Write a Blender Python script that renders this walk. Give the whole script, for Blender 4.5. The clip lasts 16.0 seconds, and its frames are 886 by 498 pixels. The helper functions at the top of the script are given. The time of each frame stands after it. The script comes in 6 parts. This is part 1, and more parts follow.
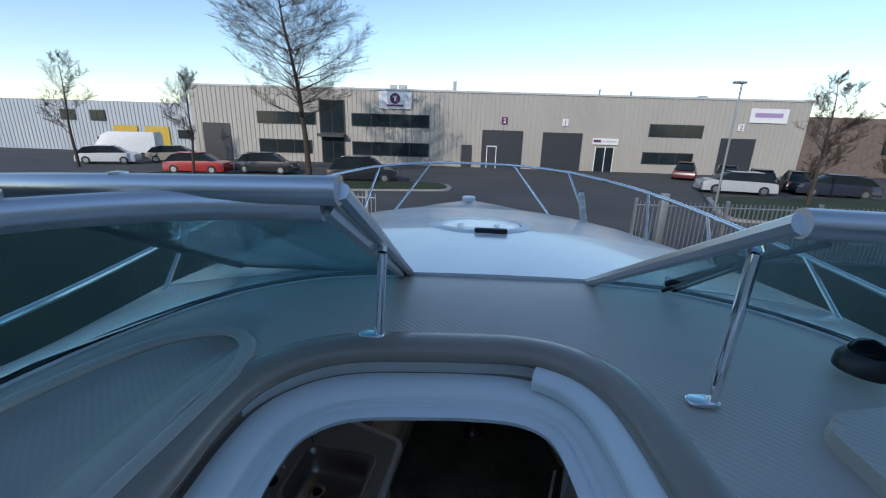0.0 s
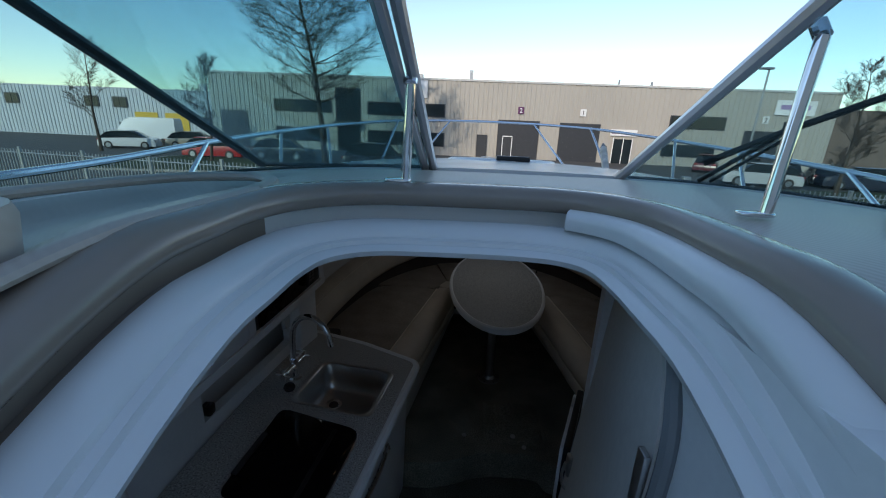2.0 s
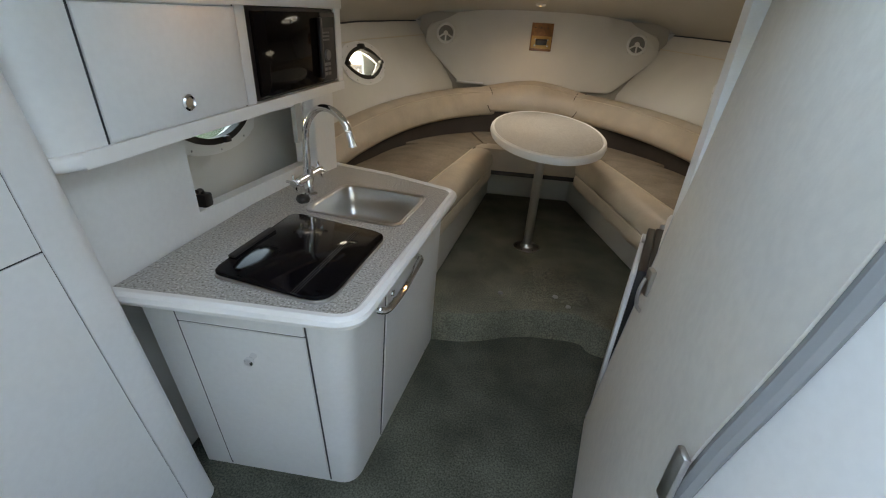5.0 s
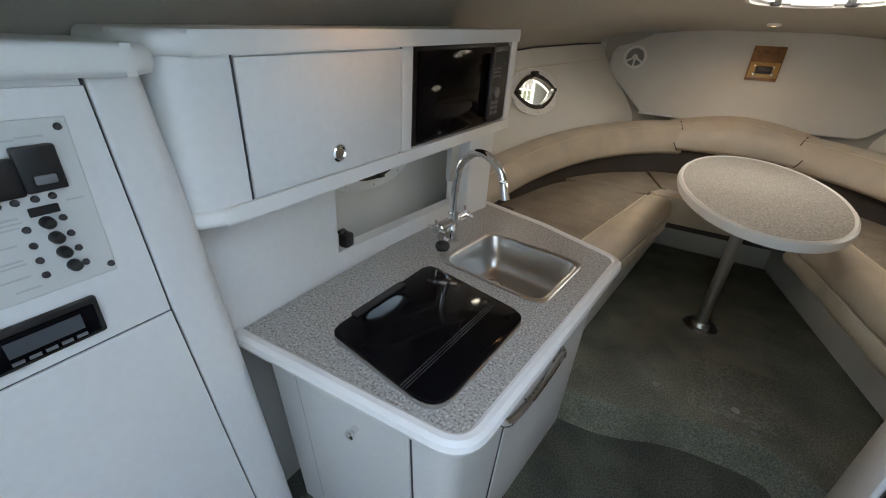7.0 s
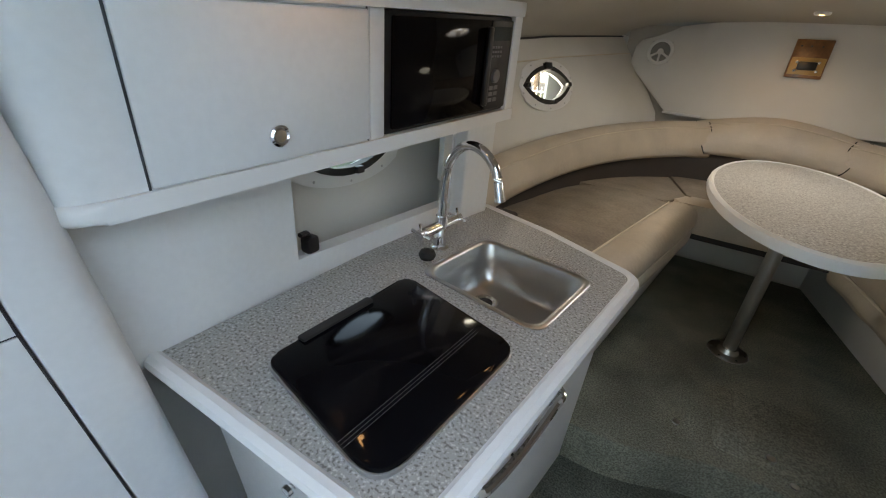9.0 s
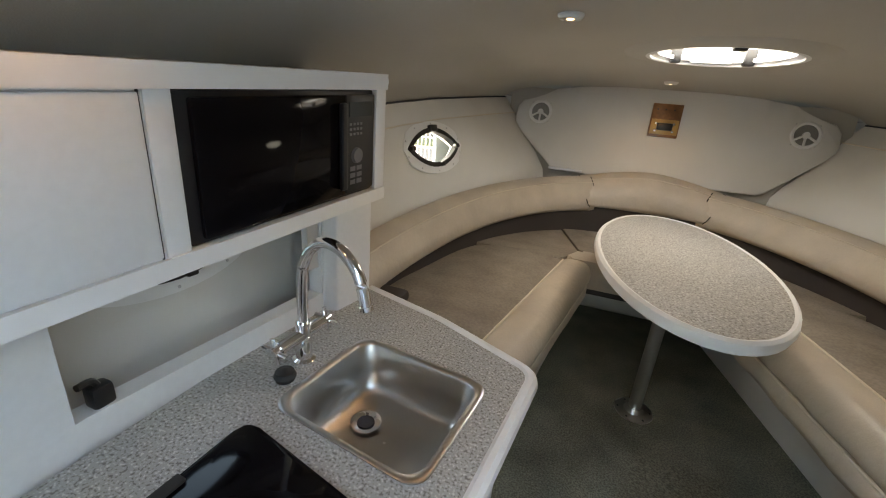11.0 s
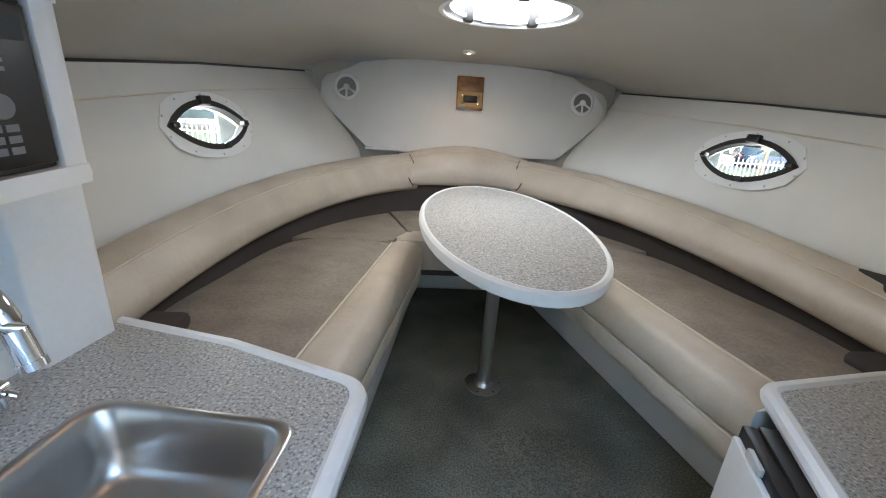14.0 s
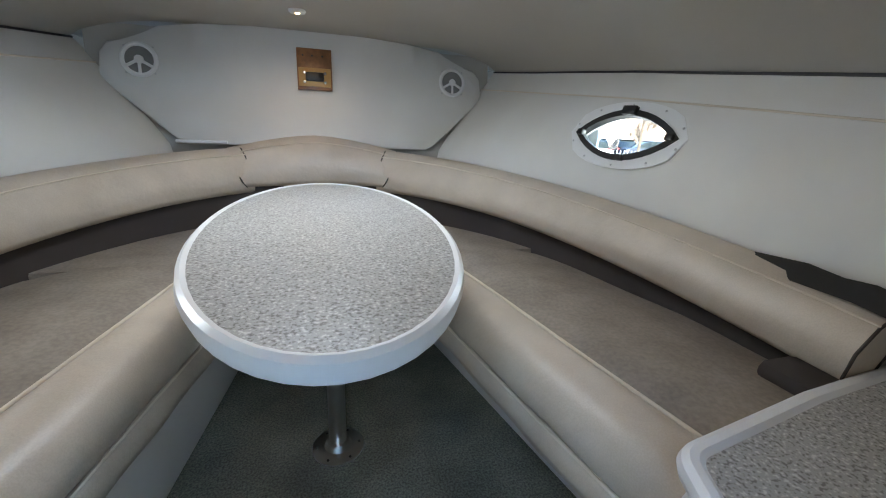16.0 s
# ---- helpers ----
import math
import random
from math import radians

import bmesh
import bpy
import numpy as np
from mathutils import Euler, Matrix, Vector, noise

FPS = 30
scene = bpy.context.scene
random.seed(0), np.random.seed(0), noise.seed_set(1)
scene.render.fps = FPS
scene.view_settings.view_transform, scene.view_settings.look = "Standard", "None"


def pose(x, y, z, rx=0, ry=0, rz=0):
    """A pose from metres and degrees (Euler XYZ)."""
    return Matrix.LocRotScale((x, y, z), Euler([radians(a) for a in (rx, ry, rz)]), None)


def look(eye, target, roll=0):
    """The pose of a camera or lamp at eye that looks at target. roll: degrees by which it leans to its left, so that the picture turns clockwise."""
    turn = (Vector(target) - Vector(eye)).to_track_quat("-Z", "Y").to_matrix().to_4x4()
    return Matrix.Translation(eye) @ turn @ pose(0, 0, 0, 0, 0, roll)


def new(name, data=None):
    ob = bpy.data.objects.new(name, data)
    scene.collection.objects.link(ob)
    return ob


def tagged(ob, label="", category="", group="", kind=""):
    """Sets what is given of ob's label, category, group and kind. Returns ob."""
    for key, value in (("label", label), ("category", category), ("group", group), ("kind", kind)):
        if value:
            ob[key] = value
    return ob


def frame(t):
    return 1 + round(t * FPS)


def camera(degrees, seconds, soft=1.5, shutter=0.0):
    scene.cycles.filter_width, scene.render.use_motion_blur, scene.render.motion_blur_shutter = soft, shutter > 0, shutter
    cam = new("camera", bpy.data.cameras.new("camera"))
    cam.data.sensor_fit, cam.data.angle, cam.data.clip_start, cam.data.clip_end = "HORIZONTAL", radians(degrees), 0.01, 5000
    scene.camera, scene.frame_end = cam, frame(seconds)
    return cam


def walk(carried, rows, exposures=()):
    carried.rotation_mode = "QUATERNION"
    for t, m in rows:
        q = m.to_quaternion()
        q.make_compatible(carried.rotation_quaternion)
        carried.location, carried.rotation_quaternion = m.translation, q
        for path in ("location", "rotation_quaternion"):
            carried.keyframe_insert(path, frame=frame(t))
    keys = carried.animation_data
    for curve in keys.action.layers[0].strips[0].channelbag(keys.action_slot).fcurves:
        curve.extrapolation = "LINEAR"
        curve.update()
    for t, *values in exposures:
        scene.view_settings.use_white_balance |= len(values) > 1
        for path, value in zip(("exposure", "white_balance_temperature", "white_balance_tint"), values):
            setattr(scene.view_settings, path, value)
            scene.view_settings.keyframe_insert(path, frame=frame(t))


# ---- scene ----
cam = camera(95, 16.0, soft=1.1)
PATH = [
    (0, -0.167, -0.332, 2.238, 73.56, -1.70, 2.22),
    (0.5, -0.177, -0.372, 2.162, 73.28, -2.09, 2.05),
    (1, -0.175, -0.407, 2.077, 73.09, -2.05, 2.59),
    (1.5, -0.182, -0.418, 1.978, 73.00, -2.00, 3.46),
    (2, -0.191, -0.405, 1.844, 72.65, -2.27, 4.26),
    (2.5, -0.206, -0.354, 1.635, 69.95, -2.54, 4.20),
    (2.8, -0.233, -0.380, 1.505, 71.25, -2.99, 3.23),
    (3.1, -0.233, -0.348, 1.397, 68.33, -2.98, 3.58),
    (5.3, -0.275, -0.227, 1.219, 62.59, -3.47, 10.22),
    (5.5, -0.286, -0.199, 1.233, 62.51, -3.87, 13.52),
    (6, -0.321, -0.136, 1.272, 62.77, -3.77, 20.48),
    (6.5, -0.346, -0.058, 1.303, 63.27, -3.16, 26.50),
    (7, -0.360, 0.007, 1.288, 63.08, -3.28, 29.84),
    (7.5, -0.371, 0.076, 1.245, 62.80, -3.48, 31.87),
    (8, -0.369, 0.115, 1.207, 62.59, -3.61, 32.78),
    (8.2, -0.354, 0.132, 1.204, 63.14, -3.34, 33.25),
    (10.3, -0.426, 0.420, 1.278, 63.36, -5.25, 26.85),
    (10.5, -0.413, 0.448, 1.289, 65.61, -5.00, 24.14),
    (11, -0.387, 0.498, 1.294, 69.85, -4.73, 20.09),
    (11.5, -0.350, 0.560, 1.252, 69.93, -4.75, 16.51),
    (12, -0.310, 0.593, 1.244, 70.18, -4.63, 11.93),
    (12.5, -0.303, 0.630, 1.238, 70.37, -4.57, 10.63),
    (13, -0.315, 0.668, 1.226, 70.59, -4.59, 9.15),
    (13.5, -0.338, 0.697, 1.201, 70.52, -4.25, 4.51),
    (14, -0.325, 0.737, 1.182, 70.98, -3.63, -3.53),
    (14.5, -0.258, 0.846, 1.139, 70.78, -3.61, -6.58),
    (15, -0.170, 0.961, 1.107, 70.99, -3.79, -7.50),
    (15.5, -0.073, 1.055, 1.103, 71.32, -3.60, -9.04),
    (16, 0.009, 1.125, 1.084, 72.10, -2.67, -16.48),
]
walk(cam, [(t, pose(x, y, z, rx, ry, rz)) for t, x, y, z, rx, ry, rz in PATH],
     exposures=[(0.0, 0.42, 6200, 10), (1.0, 0.52, 6250, 10), (2.2, 0.66, 6900, 10), (2.6, 0.7, 8200, 12), (2.8, 0.5, 10500, 14), (3.0, 1.7, 11500, 14), (3.2, 2.8, 11500, 14), (3.6, 3.5, 11300, 14),
                (5.3, 3.95, 11300, 15), (7.0, 4.05, 10300, 15), (8.2, 4.0, 10100, 15), (10.3, 4.25, 10400, 13), (11.0, 4.32, 10200, 14), (11.5, 4.55, 9700, 13), (12.5, 4.75, 8200, 12), (13.5, 4.85, 7700, 11), (15.0, 4.58, 7100, 9), (16.0, 4.6, 7000, 9)])

# ---- light ----
world = bpy.data.worlds.new("world")
scene.world = world
world.use_nodes = True
wt = world.node_tree
sky = wt.nodes.new("ShaderNodeTexSky")
sky.sky_type, sky.sun_disc = "NISHITA", False
sky.sun_elevation, sky.sun_rotation = radians(24), radians(205)
sky.air_density, sky.dust_density, sky.ozone_density = 1.0, 0.0, 1.6
wt.nodes["Background"].inputs["Strength"].default_value = 0.14
wt.links.new(sky.outputs[0], wt.nodes["Background"].inputs["Color"])
sun_data = bpy.data.lights.new("sun", "SUN")
sun_data.energy, sun_data.angle, sun_data.color = 2.0, radians(0.6), (1.0, 0.9, 0.78)
sun = new("sun", sun_data)
az, el = radians(205), radians(24)
sun.matrix_world = look((0, 0, 30), Vector((0, 0, 30)) - Vector((math.sin(az) * math.cos(el), math.cos(az) * math.cos(el), math.sin(el))))


def opening_light(where, aim, w, h, watts):
    """An area lamp in an opening, for the sky's light that comes through it."""
    d = bpy.data.lights.new("sky_light", "AREA")
    d.shape, d.size, d.size_y, d.energy, d.color = "ELLIPSE", w, h, watts, (0.86, 0.93, 1.0)
    o = new("sky_light", d)
    o.matrix_world = look(where, aim)


opening_light((0.0, 2.40, 1.60), (0.0, 2.401, 0.0), 0.5, 0.48, 0.42)
opening_light((-1.27, 2.51, 1.07), (0.9, 1.85, 0.55), 0.38, 0.16, 0.30)
opening_light((1.27, 2.50, 1.06), (0.0, 2.15, 0.85), 0.38, 0.16, 0.11)

# ---- materials ----
def nodes_of(name):
    m = bpy.data.materials.new(name)
    m.use_nodes = True
    return m, m.node_tree, m.node_tree.nodes["Principled BSDF"]


def mat(name, color, rough=0.5, metal=0.0, vary=0.08, scale=4.0, grain=0.0, grain_scale=200.0, bump=0.0, bump_scale=150.0, coat=0.0, spec=0.5):
    """A surface with a broad tone change, fine grain and fine relief."""
    m, t, b = nodes_of(name)
    b.inputs["Roughness"].default_value, b.inputs["Metallic"].default_value = rough, metal
    b.inputs["Coat Weight"].default_value = coat
    b.inputs["Specular IOR Level"].default_value = spec
    co = t.nodes.new("ShaderNodeTexCoord")
    n1 = t.nodes.new("ShaderNodeTexNoise")
    n1.inputs["Scale"].default_value, n1.inputs["Detail"].default_value = scale, 5
    t.links.new(co.outputs["Object"], n1.inputs["Vector"])
    r1 = t.nodes.new("ShaderNodeValToRGB")
    r1.color_ramp.elements[0].position, r1.color_ramp.elements[1].position = 0.3, 0.7
    r1.color_ramp.elements[0].color = (*[c * (1 - vary) for c in color], 1)
    r1.color_ramp.elements[1].color = (*[min(1, c * (1 + vary)) for c in color], 1)
    t.links.new(n1.outputs["Fac"], r1.inputs["Fac"])
    out = r1.outputs["Color"]
    n2 = t.nodes.new("ShaderNodeTexNoise")
    n2.inputs["Scale"].default_value, n2.inputs["Detail"].default_value = grain_scale, 3
    t.links.new(co.outputs["Object"], n2.inputs["Vector"])
    if grain:
        mix = t.nodes.new("ShaderNodeMix")
        mix.data_type, mix.blend_type = "RGBA", "MULTIPLY"
        mix.inputs[0].default_value = 1.0
        r2 = t.nodes.new("ShaderNodeValToRGB")
        r2.color_ramp.elements[0].position, r2.color_ramp.elements[1].position = 0.35, 0.65
        r2.color_ramp.elements[0].color = (1 - grain, 1 - grain, 1 - grain, 1)
        r2.color_ramp.elements[1].color = (1, 1, 1, 1)
        t.links.new(n2.outputs["Fac"], r2.inputs["Fac"])
        t.links.new(out, mix.inputs[6])
        t.links.new(r2.outputs["Color"], mix.inputs[7])
        out = mix.outputs[2]
    t.links.new(out, b.inputs["Base Color"])
    # worn and wiped patches in the gloss
    r3 = t.nodes.new("ShaderNodeMapRange")
    spread = 0.02 if metal > 0.5 else 0.06
    r3.inputs[3].default_value, r3.inputs[4].default_value = max(0.02, rough - spread), min(1, rough + spread)
    t.links.new(n1.outputs["Fac"], r3.inputs[0])
    t.links.new(r3.outputs[0], b.inputs["Roughness"])
    if bump:
        n3 = t.nodes.new("ShaderNodeTexNoise")
        n3.inputs["Scale"].default_value, n3.inputs["Detail"].default_value = bump_scale, 4
        t.links.new(co.outputs["Object"], n3.inputs["Vector"])
        bp = t.nodes.new("ShaderNodeBump")
        bp.inputs["Strength"].default_value, bp.inputs["Distance"].default_value = bump, 0.004
        t.links.new(n3.outputs["Fac"], bp.inputs["Height"])
        t.links.new(bp.outputs[0], b.inputs["Normal"])
    return m


def speckled(name, base, dark, light, scale):
    """Solid-surface laminate: fine dark and light flecks in a grey ground."""
    m, t, b = nodes_of(name)
    co = t.nodes.new("ShaderNodeTexCoord")
    n = t.nodes.new("ShaderNodeTexNoise")
    n.inputs["Scale"].default_value, n.inputs["Detail"].default_value = scale, 1.5
    t.links.new(co.outputs["Object"], n.inputs["Vector"])
    r = t.nodes.new("ShaderNodeValToRGB")
    e = r.color_ramp.elements
    e[0].position, e[0].color = 0.36, (*dark, 1)
    e[1].position, e[1].color = 0.68, (*light, 1)
    for p in (0.44, 0.58):
        q = e.new(p)
        q.color = (*base, 1)
    t.links.new(n.outputs["Fac"], r.inputs["Fac"])
    t.links.new(r.outputs["Color"], b.inputs["Base Color"])
    b.inputs["Roughness"].default_value = 0.38
    return m


def glass(name, color, rough=0.0):
    m, t, b = nodes_of(name)
    b.inputs["Base Color"].default_value = (*color, 1)
    b.inputs["Roughness"].default_value, b.inputs["Transmission Weight"].default_value, b.inputs["IOR"].default_value = rough, 1.0, 1.45
    return m


def thin_glass(name, color, gloss=0.12):
    """Flat sheet glass: light passes straight, with a faint mirror image."""
    m, t, b = nodes_of(name)
    t.nodes.remove(b)
    tr, gl, mx = t.nodes.new("ShaderNodeBsdfTransparent"), t.nodes.new("ShaderNodeBsdfGlossy"), t.nodes.new("ShaderNodeMixShader")
    tr.inputs[0].default_value = (*color, 1)
    gl.inputs["Roughness"].default_value = 0.02
    lw = t.nodes.new("ShaderNodeLayerWeight")
    pw = t.nodes.new("ShaderNodeMath")
    pw.operation, pw.inputs[1].default_value = "POWER", 4.0
    ad = t.nodes.new("ShaderNodeMath")
    ad.operation, ad.inputs[1].default_value, ad.inputs[2].default_value = "MULTIPLY_ADD", 0.7, 0.025
    t.links.new(lw.outputs["Facing"], pw.inputs[0])
    t.links.new(pw.outputs[0], ad.inputs[0])
    t.links.new(ad.outputs[0], mx.inputs[0])
    t.links.new(tr.outputs[0], mx.inputs[1])
    t.links.new(gl.outputs[0], mx.inputs[2])
    t.links.new(mx.outputs[0], t.nodes["Material Output"].inputs[0])
    return m


def glow(name, color, strength):
    m, t, b = nodes_of(name)
    b.inputs["Emission Color"].default_value, b.inputs["Emission Strength"].default_value = (*color, 1), strength
    return m


GEL = mat("white_gelcoat", (0.76, 0.76, 0.75), 0.22, vary=0.03, scale=3, coat=0.3)
LAM = mat("white_laminate", (0.78, 0.78, 0.77), 0.32, vary=0.025, scale=2.5, grain=0.03, grain_scale=60)
DASH = mat("taupe_gelcoat", (0.45, 0.395, 0.345), 0.42, vary=0.05, scale=6, bump=0.05, bump_scale=500, coat=0.05)
# fine diagonal ribs of the non-slip finish
_t = DASH.node_tree
_w, _c, _b = _t.nodes.new("ShaderNodeTexWave"), _t.nodes.new("ShaderNodeTexCoord"), _t.nodes.new("ShaderNodeBump")
_w.bands_direction, _w.inputs["Scale"].default_value = "DIAGONAL", 28.0
_b.inputs["Strength"].default_value, _b.inputs["Distance"].default_value = 0.25, 0.002
_t.links.new(_c.outputs["Object"], _w.inputs["Vector"])
_t.links.new(_w.outputs["Fac"], _b.inputs["Height"])
_t.links.new(_b.outputs[0], _t.nodes["Principled BSDF"].inputs["Normal"])
LIP = mat("taupe_gloss", (0.27, 0.22, 0.18), 0.24, vary=0.05, scale=5, coat=0.3)
VINYL = mat("off_white_vinyl", (0.68, 0.655, 0.61), 0.55, vary=0.05, scale=3, bump=0.12, bump_scale=350)
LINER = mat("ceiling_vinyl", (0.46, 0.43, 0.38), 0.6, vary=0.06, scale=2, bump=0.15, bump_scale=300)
SEAT = mat("beige_leather", (0.56, 0.47, 0.37), 0.42, vary=0.12, scale=5, grain=0.08, grain_scale=300, bump=0.45, bump_scale=45)
SUEDE = mat("brown_suede", (0.30, 0.25, 0.20), 0.85, vary=0.18, scale=7, grain=0.18, grain_scale=90, bump=0.5, bump_scale=30)
PIPE = mat("cream_piping", (0.66, 0.57, 0.45), 0.5)
CARPET = mat("green_grey_carpet", (0.13, 0.137, 0.108), 0.95, vary=0.3, scale=5, grain=0.6, grain_scale=150, bump=1.0, bump_scale=170, spec=0.1)
CARPETF = mat("green_brown_carpet", (0.30, 0.295, 0.225), 0.95, vary=0.3, scale=4, grain=0.55, grain_scale=150, bump=1.0, bump_scale=170, spec=0.1)
STEEL = mat("brushed_steel", (0.55, 0.535, 0.515), 0.3, 1.0, vary=0.03, scale=6, grain=0.06, grain_scale=500)
CHROME = mat("chrome", (0.85, 0.85, 0.86), 0.06, 1.0, vary=0.02)
ALU = mat("satin_aluminium", (0.60, 0.61, 0.63), 0.33, 1.0, vary=0.03, scale=5)
RAILS = mat("stainless_rail", (0.72, 0.73, 0.75), 0.18, 1.0, vary=0.03)
COUNTER = speckled("speckled_laminate", (0.40, 0.385, 0.355), (0.19, 0.173, 0.155), (0.64, 0.62, 0.58), 170)
EDGE = mat("white_edge_plastic", (0.80, 0.79, 0.77), 0.3, vary=0.03)
BLACK = mat("black_plastic", (0.012, 0.012, 0.013), 0.35, vary=0.2)
HOB = mat("black_glass", (0.004, 0.004, 0.005), 0.05, vary=0.1, spec=0.09)
RUBBER = mat("black_rubber", (0.02, 0.02, 0.02), 0.7, vary=0.2)
GREYSEAL = mat("grey_rubber", (0.22, 0.23, 0.24), 0.55, vary=0.1)
WOOD = mat("varnished_wood", (0.30, 0.13, 0.05), 0.3, vary=0.35, scale=9, grain=0.3, grain_scale=45, coat=0.4)
DOORW = mat("ash_grain_panel", (0.70, 0.67, 0.62), 0.5, vary=0.04, grain=0.06, grain_scale=40, bump=0.15, bump_scale=90)
WGLASS = thin_glass("tinted_glass", (0.70, 0.84, 0.86))
CLEAR = thin_glass("clear_glass", (0.92, 0.95, 0.95))
FROST = thin_glass("white_acrylic", (0.9, 0.92, 0.95))
WARM = glow("warm_lamp", (1.0, 0.66, 0.36), 1.6)
GREYP = mat("grey_panel", (0.50, 0.50, 0.49), 0.45, vary=0.04)
INK = mat("dark_ink", (0.04, 0.04, 0.045), 0.6)
# dark brown of pads and seams, also painted shade in the cushion gaps
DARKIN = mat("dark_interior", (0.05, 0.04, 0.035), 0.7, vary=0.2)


# ---- shapes ----
def link(name, bm, material, parent=None, label="", smooth=True, angle=35):
    bmesh.ops.recalc_face_normals(bm, faces=bm.faces)
    me = bpy.data.meshes.new(name)
    bm.to_mesh(me)
    bm.free()
    for p in me.polygons:
        p.use_smooth = smooth
    if smooth:
        me.set_sharp_from_angle(angle=radians(angle))
    me.materials.append(material)
    ob = new(name, me)
    if parent:
        ob.parent = parent
        ob.matrix_parent_inverse = parent.matrix_world.inverted()
    if label:
        ob["label"] = label
    return ob


def part(name, bm, material, parent, label="", **k):
    return link(name, bm, material, parent, label, **k)


def thing(name, label, category, at=(0, 0, 0), group="", kind=""):
    e = new(name)
    e.empty_display_size = 0.05
    e.matrix_world = Matrix.Translation(at)
    return tagged(e, label, category, group, kind)


def box(x0, y0, z0, x1, y1, z1, bevel=0.0, seg=2):
    bm = bmesh.new()
    bmesh.ops.create_cube(bm, size=1)
    bmesh.ops.scale(bm, vec=(abs(x1 - x0), abs(y1 - y0), abs(z1 - z0)), verts=bm.verts)
    bmesh.ops.translate(bm, vec=((x0 + x1) / 2, (y0 + y1) / 2, (z0 + z1) / 2), verts=bm.verts)
    if bevel:
        bmesh.ops.bevel(bm, geom=bm.edges[:], offset=bevel, segments=seg, affect="EDGES", profile=0.5)
    return bm


def prism(pts, z0, z1, bevel=0.0, seg=3, top_only=False):
    """A plan outline raised from z0 to z1."""
    bm = bmesh.new()
    lo = [bm.verts.new((x, y, z0)) for x, y in pts]
    hi = [bm.verts.new((x, y, z1)) for x, y in pts]
    bm.faces.new(lo[::-1])
    bm.faces.new(hi)
    n = len(pts)
    for i in range(n):
        bm.faces.new((lo[i], lo[(i + 1) % n], hi[(i + 1) % n], hi[i]))
    if bevel:
        es = [e for e in bm.edges if all(abs(v.co.z - z1) < 1e-6 for v in e.verts) or (not top_only and all(abs(v.co.z - z0) < 1e-6 for v in e.verts))]
        bmesh.ops.bevel(bm, geom=es, offset=bevel, segments=seg, affect="EDGES", profile=0.5)
    return bm


def rounded(pts, r, n=6):
    """An outline with its corners rounded by r (a number, or one for each corner)."""
    out, m = [], len(pts)
    for i in range(m):
        p, a, b = Vector(pts[i]), Vector(pts[i - 1]), Vector(pts[(i + 1) % m])
        rr = r[i] if isinstance(r, (list, tuple)) else r
        if rr <= 0:
            out.append(tuple(p))
            continue
        u, v = (a - p).normalized(), (b - p).normalized()
        d = min(rr / max(0.05, math.tan(u.angle(v) / 2)), (a - p).length * 0.49, (b - p).length * 0.49)
        for k in range(n + 1):
            s = k / n
            out.append(tuple((p + u * d) * (1 - s) ** 2 + p * 2 * s * (1 - s) + (p + v * d) * s ** 2))
    return out


def catmull(pts, n=8, closed=False):
    P = [Vector(p) for p in pts]
    out, m = [], len(P)
    for i in range(m if closed else m - 1):
        p0 = P[i - 1] if (i or closed) else P[0]
        p1, p2 = P[i], P[(i + 1) % m]
        p3 = P[(i + 2) % m] if (closed or i + 2 < m) else P[-1]
        for k in range(n):
            s = k / n
            out.append(0.5 * (2 * p1 + (p2 - p0) * s + (2 * p0 - 5 * p1 + 4 * p2 - p3) * s * s + (3 * p1 - p0 - 3 * p2 + p3) * s ** 3))
    if not closed:
        out.append(P[-1])
    return out


def tube(pts, r, seg=10, closed=False, cap=True, flat=1.0, r_end=None, up=(0, 0, 1)):
    """A round bar along a line; flat squeezes it along its own height."""
    P = [Vector(p) for p in pts]
    bm, rings, n = bmesh.new(), [], len(P)
    up = Vector(up)
    for i, p in enumerate(P):
        a, b = (P[i - 1] if i or closed else P[0]), (P[(i + 1) % n] if i + 1 < n or closed else P[-1])
        d = (b - a).normalized()
        u = up if abs(d.dot(up)) < 0.95 else Vector((0, 1, 0))
        s = d.cross(u).normalized()
        w = s.cross(d)
        rr = r if r_end is None else r + (r_end - r) * i / max(1, n - 1)
        rings.append([bm.verts.new(p + (s * math.cos(2 * math.pi * k / seg) + w * math.sin(2 * math.pi * k / seg) * flat) * rr) for k in range(seg)])
    for i in range(n if closed else n - 1):
        a, b = rings[i], rings[(i + 1) % n]
        for k in range(seg):
            bm.faces.new((a[k], a[(k + 1) % seg], b[(k + 1) % seg], b[k]))
    if cap and not closed:
        bm.faces.new(rings[0][::-1])
        bm.faces.new(rings[-1])
    return bm


def loft(rings, closed=True, caps=False):
    """A skin over rows of points."""
    bm = bmesh.new()
    V = [[bm.verts.new(p) for p in r] for r in rings]
    for a, b in zip(V, V[1:]):
        n = len(a)
        for k in range(n if closed else n - 1):
            try:
                bm.faces.new((a[k], a[(k + 1) % n], b[(k + 1) % n], b[k]))
            except ValueError:
                pass
    if caps:
        bm.faces.new(V[0][::-1])
        bm.faces.new(V[-1])
    return bm


def lathe(profile, seg=24):
    """Turned about z: rows of radius, height."""
    return loft([[(r * math.cos(2 * math.pi * k / seg), r * math.sin(2 * math.pi * k / seg), h) for k in range(seg)] for r, h in profile], True, True)


def move(bm, m):
    bmesh.ops.transform(bm, matrix=m, verts=bm.verts)
    return bm


def thicken(bm, t):
    """Gives a sheet thickness t along its normals."""
    bmesh.ops.recalc_face_normals(bm, faces=bm.faces)
    bmesh.ops.solidify(bm, geom=bm.faces[:], thickness=t)
    return bm


